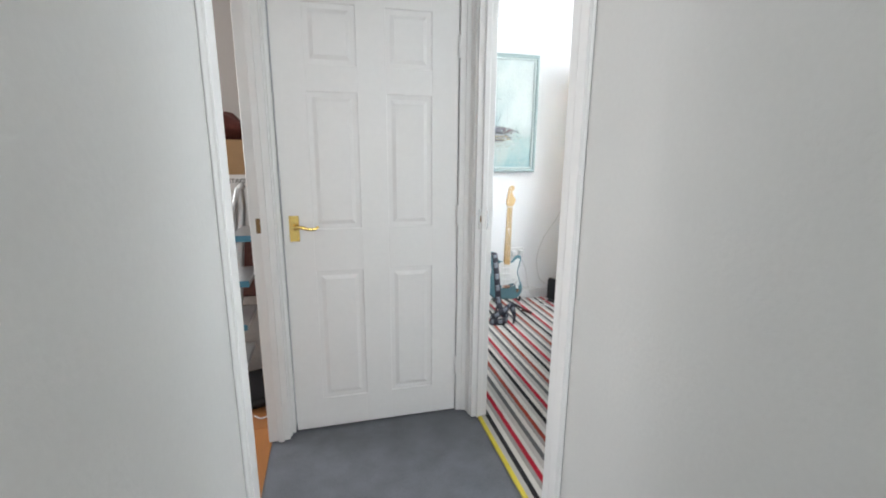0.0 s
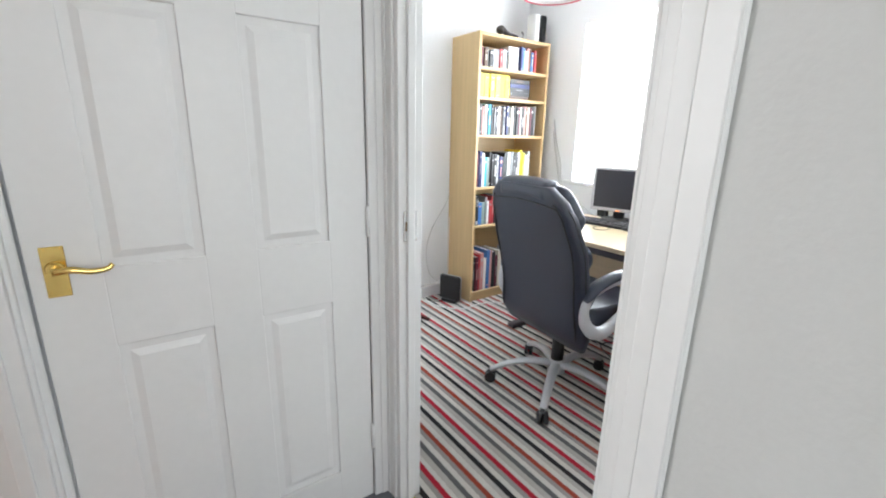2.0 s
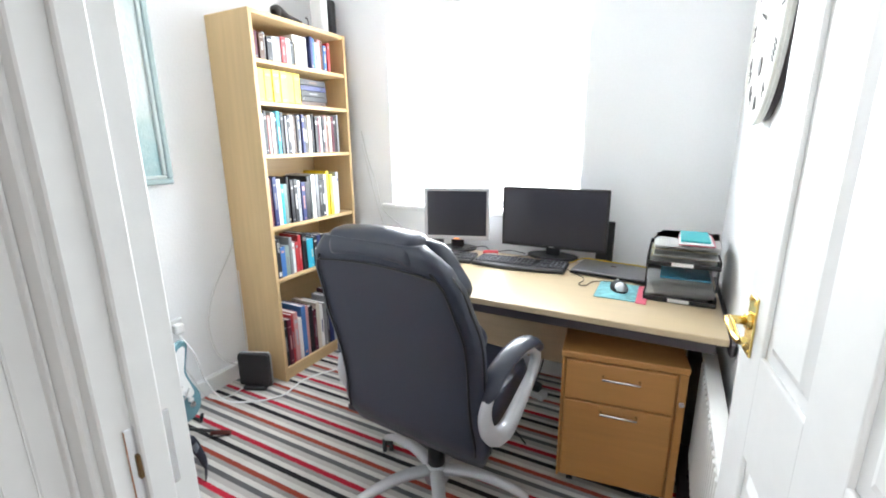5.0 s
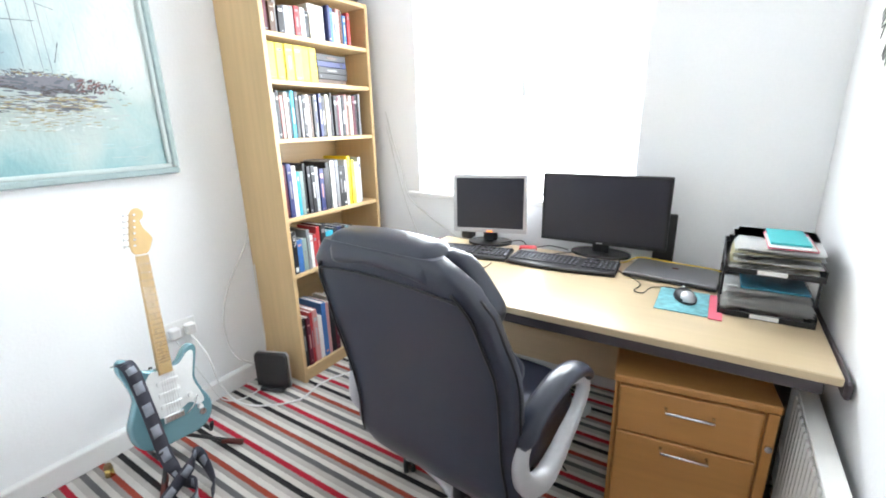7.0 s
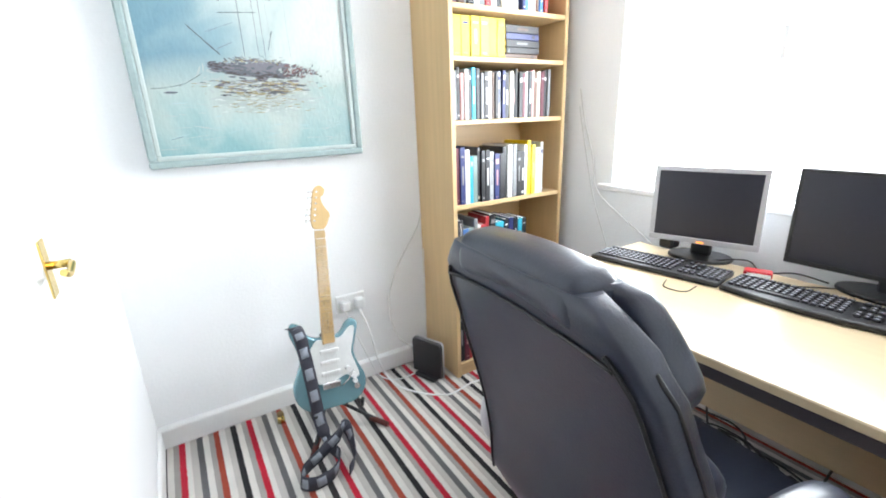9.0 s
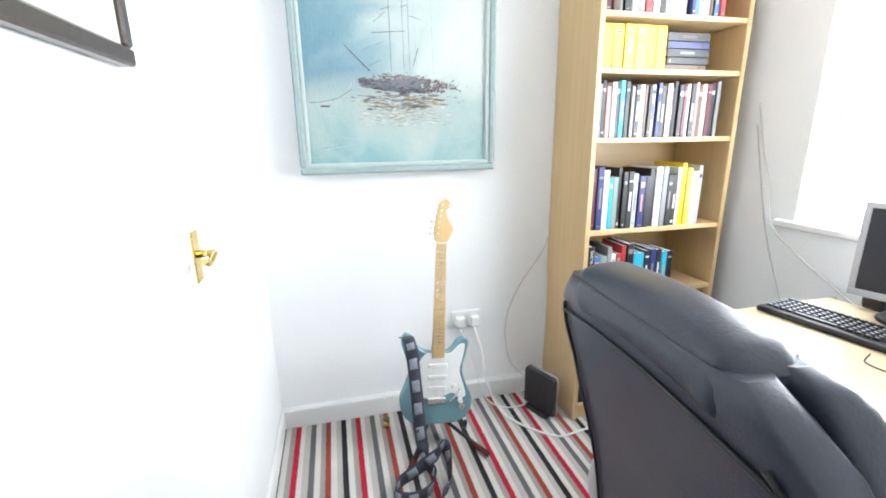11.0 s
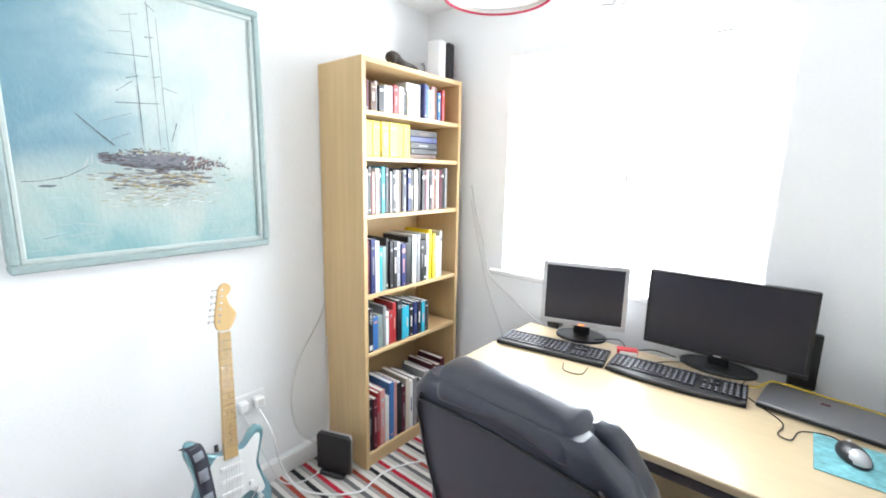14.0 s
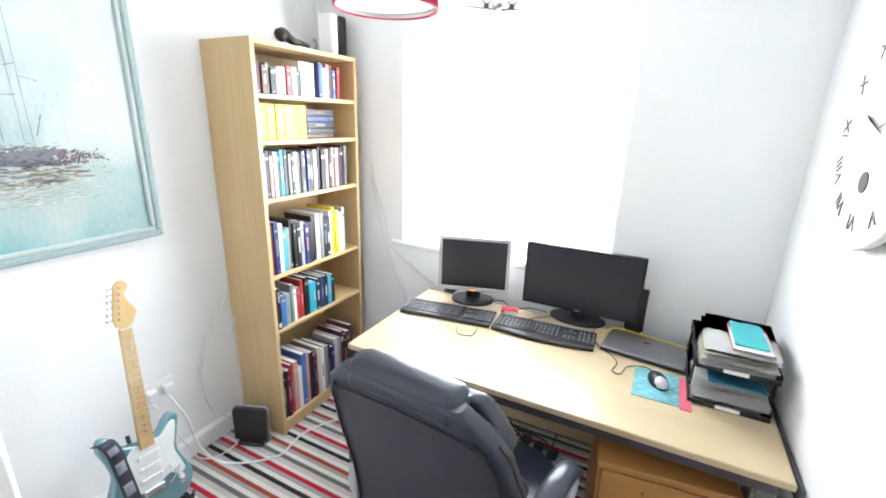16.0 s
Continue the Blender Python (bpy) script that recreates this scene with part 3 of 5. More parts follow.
CANVAS = material("oil_sky_and_sea", (0.5, 0.6, 0.6), 0.5, vary=0.05, scale=7, grain=70, bump=0.12, stretch=(1, 1, 0.6))
nt = CANVAS.node_tree
sep = nt.nodes.new("ShaderNodeSeparateXYZ")
co = next(n for n in nt.nodes if n.type == "TEX_COORD")
wv = nt.nodes.new("ShaderNodeTexNoise")
wv.inputs["Scale"].default_value, wv.inputs["Detail"].default_value, wv.inputs["Distortion"].default_value = 3.2, 6, 1.2
nt.links.new(co.outputs["Object"], wv.inputs["Vector"]), nt.links.new(co.outputs["Object"], sep.inputs[0])


def math_node(op, a, b):
    n = nt.nodes.new("ShaderNodeMath")
    n.operation = op
    for i, v in enumerate((a, b)):
        if isinstance(v, (int, float)):
            n.inputs[i].default_value = v
        else:
            nt.links.new(v, n.inputs[i])
    return n.outputs[0]


def ramp_node(value, stops):
    r = nt.nodes.new("ShaderNodeValToRGB")
    e = r.color_ramp.elements
    e[0].position, e[0].color = stops[0][0], (*stops[0][1], 1)
    e[1].position, e[1].color = stops[1][0], (*stops[1][1], 1)
    for p, c in stops[2:]:
        e.new(p).color = (*c, 1)
    nt.links.new(value, r.inputs[0])
    return r.outputs[0]


swirl = math_node("MULTIPLY", math_node("SUBTRACT", wv.outputs[0], 0.5), 1.6)
across = math_node("ADD", math_node("MULTIPLY", sep.outputs[0], 1 / PW), math_node("MULTIPLY", swirl, 0.55))
sky_c = ramp_node(across, [(0.08, (0.145, 0.27, 0.33)), (0.3, (0.22, 0.34, 0.38)), (0.46, (0.42, 0.50, 0.49)), (0.75, (0.54, 0.59, 0.56)), (0.95, (0.50, 0.56, 0.55))])
sea_c = ramp_node(math_node("ADD", math_node("MULTIPLY", sep.outputs[2], 2.2), swirl), [(0.05, (0.20, 0.35, 0.36)), (0.3, (0.32, 0.43, 0.42)), (0.6, (0.40, 0.46, 0.43)), (0.8, (0.34, 0.41, 0.40))])
mixer = nt.nodes.new("ShaderNodeMix")
mixer.data_type = "RGBA"
edge = nt.nodes.new("ShaderNodeMapRange")
edge.inputs[1].default_value, edge.inputs[2].default_value = 0.26, 0.38
nt.links.new(math_node("ADD", sep.outputs[2], math_node("MULTIPLY", swirl, 0.08)), edge.inputs[0])
nt.links.new(edge.outputs[0], mixer.inputs["Factor"])
nt.links.new(sea_c, mixer.inputs["A"]), nt.links.new(sky_c, mixer.inputs["B"])
nt.links.new(mixer.outputs["Result"], next(n for n in nt.nodes if n.type == "HUE_SAT").inputs["Color"])
bx("canvas", (0.04, -0.028, 0.04), (PW - 0.04, -0.006, PH - 0.04), CANVAS, pt, 0)
prng = random.Random(3)
INKS = [material("paint_umber", (0.055, 0.048, 0.046), 0.5, bump=0.1), material("paint_slate", (0.10, 0.11, 0.13), 0.5, bump=0.1), material("paint_rose", (0.16, 0.08, 0.08), 0.5, bump=0.1),
        material("paint_ochre", (0.30, 0.24, 0.12), 0.5, bump=0.1), material("paint_mist", (0.37, 0.42, 0.41), 0.5, bump=0.1), material("paint_white", (0.58, 0.62, 0.60), 0.5, bump=0.1),
        material("paint_violet_grey", (0.17, 0.165, 0.19), 0.5, bump=0.1), material("paint_pale_aqua", (0.33, 0.47, 0.50), 0.5, bump=0.1)]
daubs = bmesh.new()


def stroke(x, z, length, width, turn, slot, lift=0.0172):
    if not (0.05 < x < PW - 0.05 and 0.05 < z < PH - 0.05):
        return
    c, s = math.cos(turn), math.sin(turn)
    k = 0.3 + 0.4 * prng.random()
    pts = [(-0.5, 0), (-0.2, 0.5), (k - 0.2, 0.42), (0.5, 0.05), (0.2, -0.5), (-0.3, -0.38)]
    daubs.faces.new([daubs.verts.new((x + c * length * u - s * width * v, -lift - 0.012, z + s * length * u + c * width * v)) for u, v in pts]).material_index = slot


def gauss(m, s):
    return prng.gauss(m, s)


def sheer(u):
    """Height of the hull's middle from bow (-1) to stern (1)."""
    return 0.336 - 0.006 * u + 0.004 * u * u


for i in range(300):  # soft haze round the hull
    stroke(gauss(0.45, 0.10), gauss(0.305, 0.022), prng.uniform(0.012, 0.04), prng.uniform(0.003, 0.008), gauss(0.1, 0.6), 4, 0.0166 + i * 1e-7)
for i in range(340):  # hull underpainting
    u = prng.uniform(-1, 1)
    stroke(0.43 + 0.165 * u, sheer(u) + gauss(0, 0.013) * (1.1 - abs(u)), prng.uniform(0.03, 0.08), prng.uniform(0.014, 0.028) * (1.1 - abs(u)), gauss(-0.06, 0.1), prng.choice((6, 6, 6, 1)), 0.0168 + i * 1e-6)
for i in range(300):  # bow and keel shadows
    u = -1 + 1.7 * prng.random() ** 1.5
    stroke(0.43 + 0.175 * u, sheer(u) - 0.018 * (1 - u * u) + gauss(0, 0.007), prng.uniform(0.01, 0.04), prng.uniform(0.003, 0.008), gauss(-0.05, 0.25), prng.choice((0, 1, 1, 6)), 0.0172 + i * 1e-6)
for i in range(160):  # rails along the deck
    u = prng.uniform(-0.85, 0.4)
    stroke(0.43 + 0.165 * u, sheer(u) + 0.030 * (1 - 0.6 * u * u) + gauss(0, 0.005), prng.uniform(0.004, 0.018), prng.uniform(0.0015, 0.004), gauss(-0.15, 0.6), prng.choice((0, 1, 3, 4, 6)), 0.0175 + i * 1e-6)
for i in range(190):  # cluttered stern
    stroke(gauss(0.555, 0.028), gauss(0.333, 0.009), prng.uniform(0.008, 0.024), prng.uniform(0.003, 0.006), gauss(0.5, 0.6), prng.choice((0, 1, 2, 2, 4, 4)), 0.0176 + i * 1e-6)
for i in range(150):  # dim reflections
    w = prng.random()
    stroke(0.42 + gauss(0, 0.09), 0.300 - 0.09 * w, prng.uniform(0.03, 0.07), prng.uniform(0.004, 0.01), gauss(0, 0.05), prng.choice((4, 3, 1, 6)) if w < 0.6 else 4, 0.0168 + i * 1e-6)
for i in range(620):  # broken reflections
    w = prng.random() ** 1.2
    stroke(0.42 + gauss(0, 0.10 * (1 - 0.4 * w)), 0.298 - 0.115 * w, prng.uniform(0.008, 0.032), prng.uniform(0.0012, 0.0035), gauss(0, 0.07), prng.choice((0, 1, 3, 3, 5, 4, 6) if w < 0.5 else (3, 4, 5, 4)), 0.0178 + i * 1e-6)
for i in range(70):  # ripples
    stroke(prng.uniform(0.07, PW - 0.07), prng.uniform(0.06, 0.24), prng.uniform(0.02, 0.08), prng.uniform(0.001, 0.003), gauss(0, 0.12), prng.choice((4, 4, 4, 7)), 0.0166 + i * 1e-7)

def line(x0, z0, x1, z1, w, slot):
    n = 6
    for k in range(n):
        a, b = k / n, (k + 1.15) / n
        xa, za, xb, zb = x0 + (x1 - x0) * a, z0 + (z1 - z0) * a, x0 + (x1 - x0) * b, z0 + (z1 - z0) * b
        stroke((xa + xb) / 2 + gauss(0, 0.0006), (za + zb) / 2, math.hypot(xb - xa, zb - za) * 1.15, w * prng.uniform(0.6, 1.2), math.atan2(zb - za, xb - xa), slot, 0.0186)


for x0, z0, z1, w, s in ((0.370, 0.38, 0.80, 0.0020, 1), (0.420, 0.38, 0.845, 0.0026, 6), (0.443, 0.37, 0.80, 0.0020, 6), (0.47, 0.37, 0.56, 0.0018, 4), (0.535, 0.37, 0.63, 0.002, 4)):
    line(x0, z0, x0 - 0.006, z1, w, s)
for a in ((0.195, 0.475, 0.285, 0.385, 0.004, 0), (0.29, 0.668, 0.405, 0.678, 0.0026, 1), (0.30, 0.52, 0.425, 0.530, 0.0028, 1), (0.335, 0.60, 0.372, 0.612, 0.0024, 1), (0.305, 0.555, 0.352, 0.592, 0.0022, 1),
          (0.25, 0.455, 0.34, 0.490, 0.0016, 6), (0.335, 0.79, 0.385, 0.805, 0.002, 6), (0.30, 0.735, 0.36, 0.745, 0.002, 6), (0.40, 0.738, 0.425, 0.742, 0.003, 1), (0.44, 0.585, 0.485, 0.573, 0.002, 1),
          (0.455, 0.405, 0.475, 0.47, 0.0035, 1), (0.41, 0.845, 0.435, 0.825, 0.003, 1), (0.41, 0.612, 0.435, 0.620, 0.003, 1), (0.275, 0.40, 0.33, 0.425, 0.0018, 6),
          (0.045, 0.268, 0.10, 0.271, 0.002, 0), (0.10, 0.271, 0.16, 0.285, 0.002, 0), (0.16, 0.285, 0.215, 0.318, 0.002, 0), (0.085, 0.098, 0.12, 0.106, 0.002, 0), (0.13, 0.10, 0.20, 0.108, 0.002, 4)):
    line(*a)
done("brush_strokes", daubs, INKS, pt, kind="stuff")

# ---- dark framed feather print on the cupboard door ----
pr = thing("framed_print", pose(XR + 0.0125, 2.014, 1.372), "dark wood framed oval print with a cream mount", "picture")
for lo, hi in (((0, 0, 0), (0.022, 0.29, 0.026)), ((0, 0, 0.42), (0.022, 0.29, 0.446)), ((0, 0, 0.026), (0.022, 0.024, 0.42)), ((0, 0.266, 0.026), (0.022, 0.29, 0.42))):
    bx("frame", lo, hi, FRAMED, pr, 0.004)
bx("mount", (0.002, 0.02, 0.022), (0.014, 0.27, 0.424), MOUNT, pr, 0)
oval = [(0.145 + 0.06 * math.cos(a), 0.235 + 0.145 * math.sin(a)) for a in [k * math.pi / 20 for k in range(40)]]
PRINT = material("blue_grey_print", (0.07, 0.125, 0.145), 0.6, vary=0.7, scale=16, grain=60)
done("oval_image", slab(bmesh.new(), oval, 0.0135, 0.0155, plane="yz"), PRINT, pr)

# brass light switch by the doorway
sw = thing("light_switch", pose(XR + 0.0122, 1.876, 1.282), "polished brass light switch plate on the wall", "light switch")
bx("plate", (0, -0.046, -0.046), (0.007, 0.046, 0.046), BRASS, sw, 0.003)
bx("rocker", (0.006, -0.008, -0.013), (0.013, 0.008, 0.013), BRASS, sw, 0.002)

# ---- desk ----
dk = thing("desk", pose(1.832, 1.042, 0), "pale maple office desk with dark metal frame", "desk")
DX, DY = 0.705, 1.508
bx("desktop", (0, 0, 0.697), (DX, DY, 0.721), DESKTOP, dk, 0.003)
bx("front_rail", (0.008, 0.03, 0.662), (0.045, DY - 0.02, 0.6965), DARKMETAL, dk, 0.003)
bx("back_rail", (DX - 0.06, 0.03, 0.662), (DX - 0.02, DY - 0.02, 0.6965), DARKMETAL, dk, 0.003)
for y0, y1 in ((-0.018, 0.028), (DY - 0.012, DY + 0.012)):
    bx("side_frame", (-0.006 if y0 < 0 else 0.02, y0, 0.668), (DX + 0.03, y1 if y0 > 0 else -0.0015, 0.716), DARKMETAL, dk, 0.006)
    ym = max((y0 + y1) / 2, 0.04)
    bx("leg", (0.44, ym - 0.03, 0.03), (0.52, ym + 0.03, 0.668), DARKMETAL, dk, 0.008)
    bx("foot", (0.02, ym - 0.03, 0), (DX - 0.01, ym + 0.03, 0.035), DARKMETAL, dk, 0.01)
bx("modesty_panel", (0.42, 0.08, 0.30), (0.436, DY - 0.08, 0.69), DESKTOP, dk, 0.002)

pd = thing("drawer_pedestal", pose(1.843, 1.533, 0, 0, 0, 6.9), "beech two-drawer pedestal with silver bar handles", "drawer unit")
PWd = 0.408
bx("carcass", (0.018, -PWd, 0.04), (0.50, 0, 0.548), BEECH, pd, 0.002)
bx("top", (0.0, -PWd - 0.004, 0.548), (0.505, 0.004, 0.572), BEECH, pd, 0.004)
for z0, z1 in ((0.388, 0.540), (0.052, 0.380)):
    bx("drawer_front", (0.0, -PWd + 0.032, z0), (0.02, -0.014, z1), BEECH, pd, 0.003)
bx("side_edge", (0.002, -PWd, 0.04), (0.018, -PWd + 0.026, 0.547), BEECH, pd, 0.002)
bx("side_edge", (0.002, -0.010, 0.04), (0.018, 0, 0.547), BEECH, pd, 0.002)
for zc in (0.495, 0.357):
    bm = bmesh.new()
    tube(bm, [(0, -0.262, zc), (-0.026, -0.262, zc), (-0.026, -0.142, zc), (0, -0.142, zc)], 0.005, 8)
    done("handle", bm, CHROME, pd)
done("lock", rod(bmesh.new(), (0.003, -PWd + 0.013, 0.44), (-0.006, -PWd + 0.013, 0.44), 0.009), CHROME, pd)
for y in (-0.05, -PWd + 0.05):
    for xx in (0.05, 0.44):
        done("castor", rod(bmesh.new(), (xx, y - 0.012, 0.021), (xx, y + 0.012, 0.021), 0.021, seg=16), BLACK, pd)


# ---- monitors ----
def monitor(name, at, w, h, frame_mat, label, bezel, foot):
    """Local y: to the viewer's right across the screen is -y; the screen looks along -x. Origin under its middle on the desk."""
    e = thing(name, at, label, "monitor")
    z0 = 0.06 if foot == "round" else 0.055
    bm = bmesh.new()
    box(bm, (0.004, -w / 2, z0), (0.03, w / 2, z0 + h), 0.006, 2)
    box(bm, (0.028, -w * 0.36, z0 + 0.05), (0.055, w * 0.36, z0 + h - 0.05), 0.012, 2)
    done("housing", bm, frame_mat, e)
    bm = bmesh.new()
    for lo, hi in (((0, -w / 2, z0), (0.006, w / 2, z0 + bezel * 1.25)), ((0, -w / 2, z0 + h - bezel), (0.006, w / 2, z0 + h)), ((0, -w / 2, z0 + bezel * 1.25), (0.006, -w / 2 + bezel, z0 + h - bezel)), ((0, w / 2 - bezel, z0 + bezel * 1.25), (0.006, w / 2, z0 + h - bezel))):
        box(bm, lo, hi, 0.0015)
    done("bezel", bm, frame_mat, e)
    bx("screen", (0.002, -w / 2 + bezel, z0 + bezel * 1.25), (0.0045, w / 2 - bezel, z0 + h - bezel), SCREEN, e, 0)
    bm = bmesh.new()
    box(bm, (0.03, -0.035, 0.01), (0.058, 0.035, z0 + 0.1), 0.006)
    done("neck", bm, BLACK, e)
    bm = bmesh.new()
    if foot == "round":
        o = [(0.03 + 0.085 * math.cos(a), 0.11 * math.sin(a)) for a in [k * math.pi / 16 for k in range(32)]]
        slab(bm, o, 0, 0.012, 0.004, "xy")
    else:
        o = [(0.04 + 0.08 * math.cos(a), 0.13 * math.sin(a)) for a in [k * math.pi / 16 for k in range(32)]]
        slab(bm, o, 0, 0.014, 0.005, "xy")
    done("stand_base", bm, BLACK, e)
    return e


Z = 0.7215
m1 = monitor("monitor", pose(2.489, 2.274, Z, 0, 0, 16.4), 0.361, 0.285, SILVER, "small silver-framed flat monitor, switched off, on the desk", 0.017, "round")
bx("power_light", (-0.001, -0.012, 0.064), (0.001, 0.012, 0.069), LED, m1, 0)
m2 = monitor("monitor", pose(2.522, 1.756, Z), 0.527, 0.305, BLACK, "wide black flat monitor, switched off, on the desk", 0.012, "wide")
bx("badge", (-0.001, -0.012, 0.060), (0.001, 0.012, 0.064), SILVER, m2, 0)
ds = thing("docking_unit", pose(2.585, 1.497, Z), "thin black upright box behind the wide monitor", "computer unit")
bx("body", (-0.012, -0.03, 0), (0.012, 0.05, 0.205), BLACK, ds, 0.005)
bx("foot", (-0.025, -0.02, 0), (0.025, 0.04, 0.008), BLACK, ds, 0.002)
lp = thing("small_speaker", pose(2.56, 2.43, Z), "little black desk loudspeaker beside the silver monitor", "speaker")
bx("body", (-0.03, -0.03, 0), (0.03, 0.03, 0.115), BLACK, lp, 0.008)
bx("grille", (-0.033, -0.024, 0.02), (-0.029, 0.024, 0.105), CABLE, lp, 0.001)


# ---- keyboards: x away from the sitter, y along ----
KEYM = material("black_keys", (0.02, 0.02, 0.024), 0.35, vary=0.1)
PRINTM = material("white_key_print", (0.36, 0.36, 0.42), 0.5)


def keyboard(at, label, curved):
    e = thing("keyboard", at, label, "keyboard")
    bm = bmesh.new()
    n = 16
    front = [(-0.078 - (0.022 * math.sin(math.pi * k / n) if curved else 0), -0.222 + 0.444 * k / n) for k in range(n + 1)]
    slab(bm, front + [(0.075, 0.222), (0.075, -0.222)], 0, 0.018, 0.005, "xy")
    done("body", bm, BLACK, e)
    kb, lb = bmesh.new(), bmesh.new()
    for blk, (ya, cols_) in enumerate(((0.21, 15), (-0.088, 3), (-0.148, 4))):
        for r in range(6):
            for c in range(cols_):
                if blk == 1 and r in (2, 4) and (r == 2 or c != 1):
                    continue
                y = ya - c * 0.0188
                xx = -0.056 + r * 0.0195 + (0.006 if r == 5 else 0)
                if blk == 0 and r == 0 and 4 <= c <= 9:
                    if c != 4:
                        continue
                    box(kb, (xx, y - 0.11, 0.017), (xx + 0.0165, y, 0.0235), 0.002)
                    continue
                box(kb, (xx, y - 0.0165, 0.017), (xx + 0.0165, y, 0.0245), 0.0025)
                box(lb, (xx + 0.005, y - 0.0115, 0.0245), (xx + 0.012, y - 0.005, 0.0248))
    tagged(done("keys", kb, KEYM, e), kind="stuff")
    tagged(done("key_lettering", lb, PRINTM, e), kind="stuff")
    return e


keyboard(pose(2.305, 2.318, Z, 0, 0, 8), "black full-size computer keyboard on the desk", False)
keyboard(pose(2.345, 1.862, Z, 0, 0, 3), "black curved multimedia keyboard on the desk", True)

# ---- closed laptop, mat, mouse ----
lt = thing("laptop", pose(2.405, 1.447, Z, 0, 0, -7), "closed silver-grey laptop on the desk", "laptop")
LAP = material("brushed_grey_lid", (0.24, 0.24, 0.25), 0.38, 0.6, vary=0.08, grain=120, stretch=(8, 1, 1))
bx("base", (-0.108, -0.157, 0.003), (0.108, 0.157, 0.013), BLACK, lt, 0.003)
bx("lid", (-0.109, -0.158, 0.0135), (0.109, 0.158, 0.022), LAP, lt, 0.004)
bx("emblem", (0.02, -0.012, 0.0215), (0.036, 0.012, 0.0225), REDCLOTH, lt, 0)
mt = thing("mouse_mat", pose(2.148, 1.382, Z), "turquoise and white printed mouse mat with pink edge", "mouse mat")
MATM = material("mat_print", (0.16, 0.42, 0.46), 0.6, vary=0.5, scale=18, grain=60)
bx("mat", (-0.10, -0.06, 0), (0.105, 0.09, 0.003), MATM, mt, 0.001)
bx("pink_edge", (-0.11, -0.097, 0), (0.10, -0.0605, 0.0035), PINK, mt, 0.001)
ms = thing("mouse", pose(2.17, 1.392, Z + 0.003, 0, 0, 18), "black and silver computer mouse on the mat", "mouse")
bm = bmesh.new()
bmesh.ops.create_uvsphere(bm, u_segments=20, v_segments=10, radius=1, matrix=Matrix.LocRotScale((0, 0, 0.006), None, (0.058, 0.033, 0.028)))
bmesh.ops.bisect_plane(bm, geom=bm.verts[:] + bm.edges[:] + bm.faces[:], plane_co=(0, 0, 0.0005), plane_no=(0, 0, -1), clear_outer=True)
done("shell", bm, BLACK, ms, smooth=True)
bm = bmesh.new()
bmesh.ops.create_uvsphere(bm, u_segments=16, v_segments=8, radius=1, matrix=Matrix.LocRotScale((-0.024, 0, 0.009), None, (0.033, 0.026, 0.0265)))
bmesh.ops.bisect_plane(bm, geom=bm.verts[:] + bm.edges[:] + bm.faces[:], plane_co=(0, 0, 0.0005), plane_no=(0, 0, -1), clear_outer=True)
done("palm_rest", bm, SILVER, ms, smooth=True)
done("wheel", rod(bmesh.new(), (0.03, -0.004, 0.027), (0.03, 0.004, 0.027), 0.008), GREYC, ms)


def cable(pts, r, mat, label, n=8):
    return done("cable", tube(bmesh.new(), curve_points(pts, n), r, 6), mat, label=label, category="cable")


cable([(2.22, 1.40, Z + 0.01), (2.26, 1.44, Z + 0.003), (2.23, 1.50, Z + 0.003), (2.16, 1.52, Z + 0.003), (2.17, 1.55, Z + 0.003), (2.23, 1.54, Z + 0.003), (2.28, 1.56, Z + 0.003), (2.40, 1.66, Z + 0.003), (2.52, 1.66, Z + 0.003)], 0.0018, CABLE, "thin black looped mouse cable on the desk")
cable([(2.46, 1.66, Z + 0.005), (2.41, 1.62, Z + 0.03), (2.45, 1.60, Z + 0.035), (2.50, 1.57, Z + 0.03), (2.49, 1.45, Z + 0.027), (2.46, 1.32, Z + 0.03), (2.47, 1.24, Z + 0.01)], 0.003, YCABLE, "yellow network cable lying over the laptop")
cable([(2.44, 2.05, Z + 0.005), (2.38, 2.0, Z + 0.004), (2.44, 1.95, Z + 0.006), (2.50, 1.90, Z + 0.004), (2.55, 1.84, Z + 0.004)], 0.002, CABLE, "thin black cable curling across the desk")
cable([(2.50, 2.22, Z + 0.01), (2.52, 2.12, Z + 0.03), (2.49, 2.06, Z + 0.01), (2.53, 1.98, Z + 0.02), (2.56, 1.9, Z + 0.004)], 0.0025, CABLE, "black monitor cable behind the screens")
cable([(2.22, 2.13, Z + 0.004), (2.15, 2.13, Z + 0.003), (2.14, 2.19, Z + 0.003), (2.2, 2.22, Z + 0.003)], 0.0018, CABLE, "thin black keyboard cable loop on the desk")
hub = thing("usb_hub", pose(2.475, 2.065, Z, 0, 0, 20), "small red and white plastic hub on the desk", "hub")
bx("body", (-0.022, -0.04, 0), (0.022, 0.04, 0.02), REDP, hub, 0.004)
bx("front_face", (-0.0235, -0.036, 0.002), (-0.0215, 0.03, 0.014), WHITE, hub, 0.001)
bx("usb_stick", (2.40, 1.655, Z + 0.001), (2.42, 1.70, Z + 0.009), TEAL, label="small green memory stick on the desk", category="memory stick")

# ---- letter trays ----
lt2 = thing("letter_trays", pose(2.10, 1.062, Z), "stack of two black plastic letter trays", "letter tray")
TW, TD = 0.238, 0.33
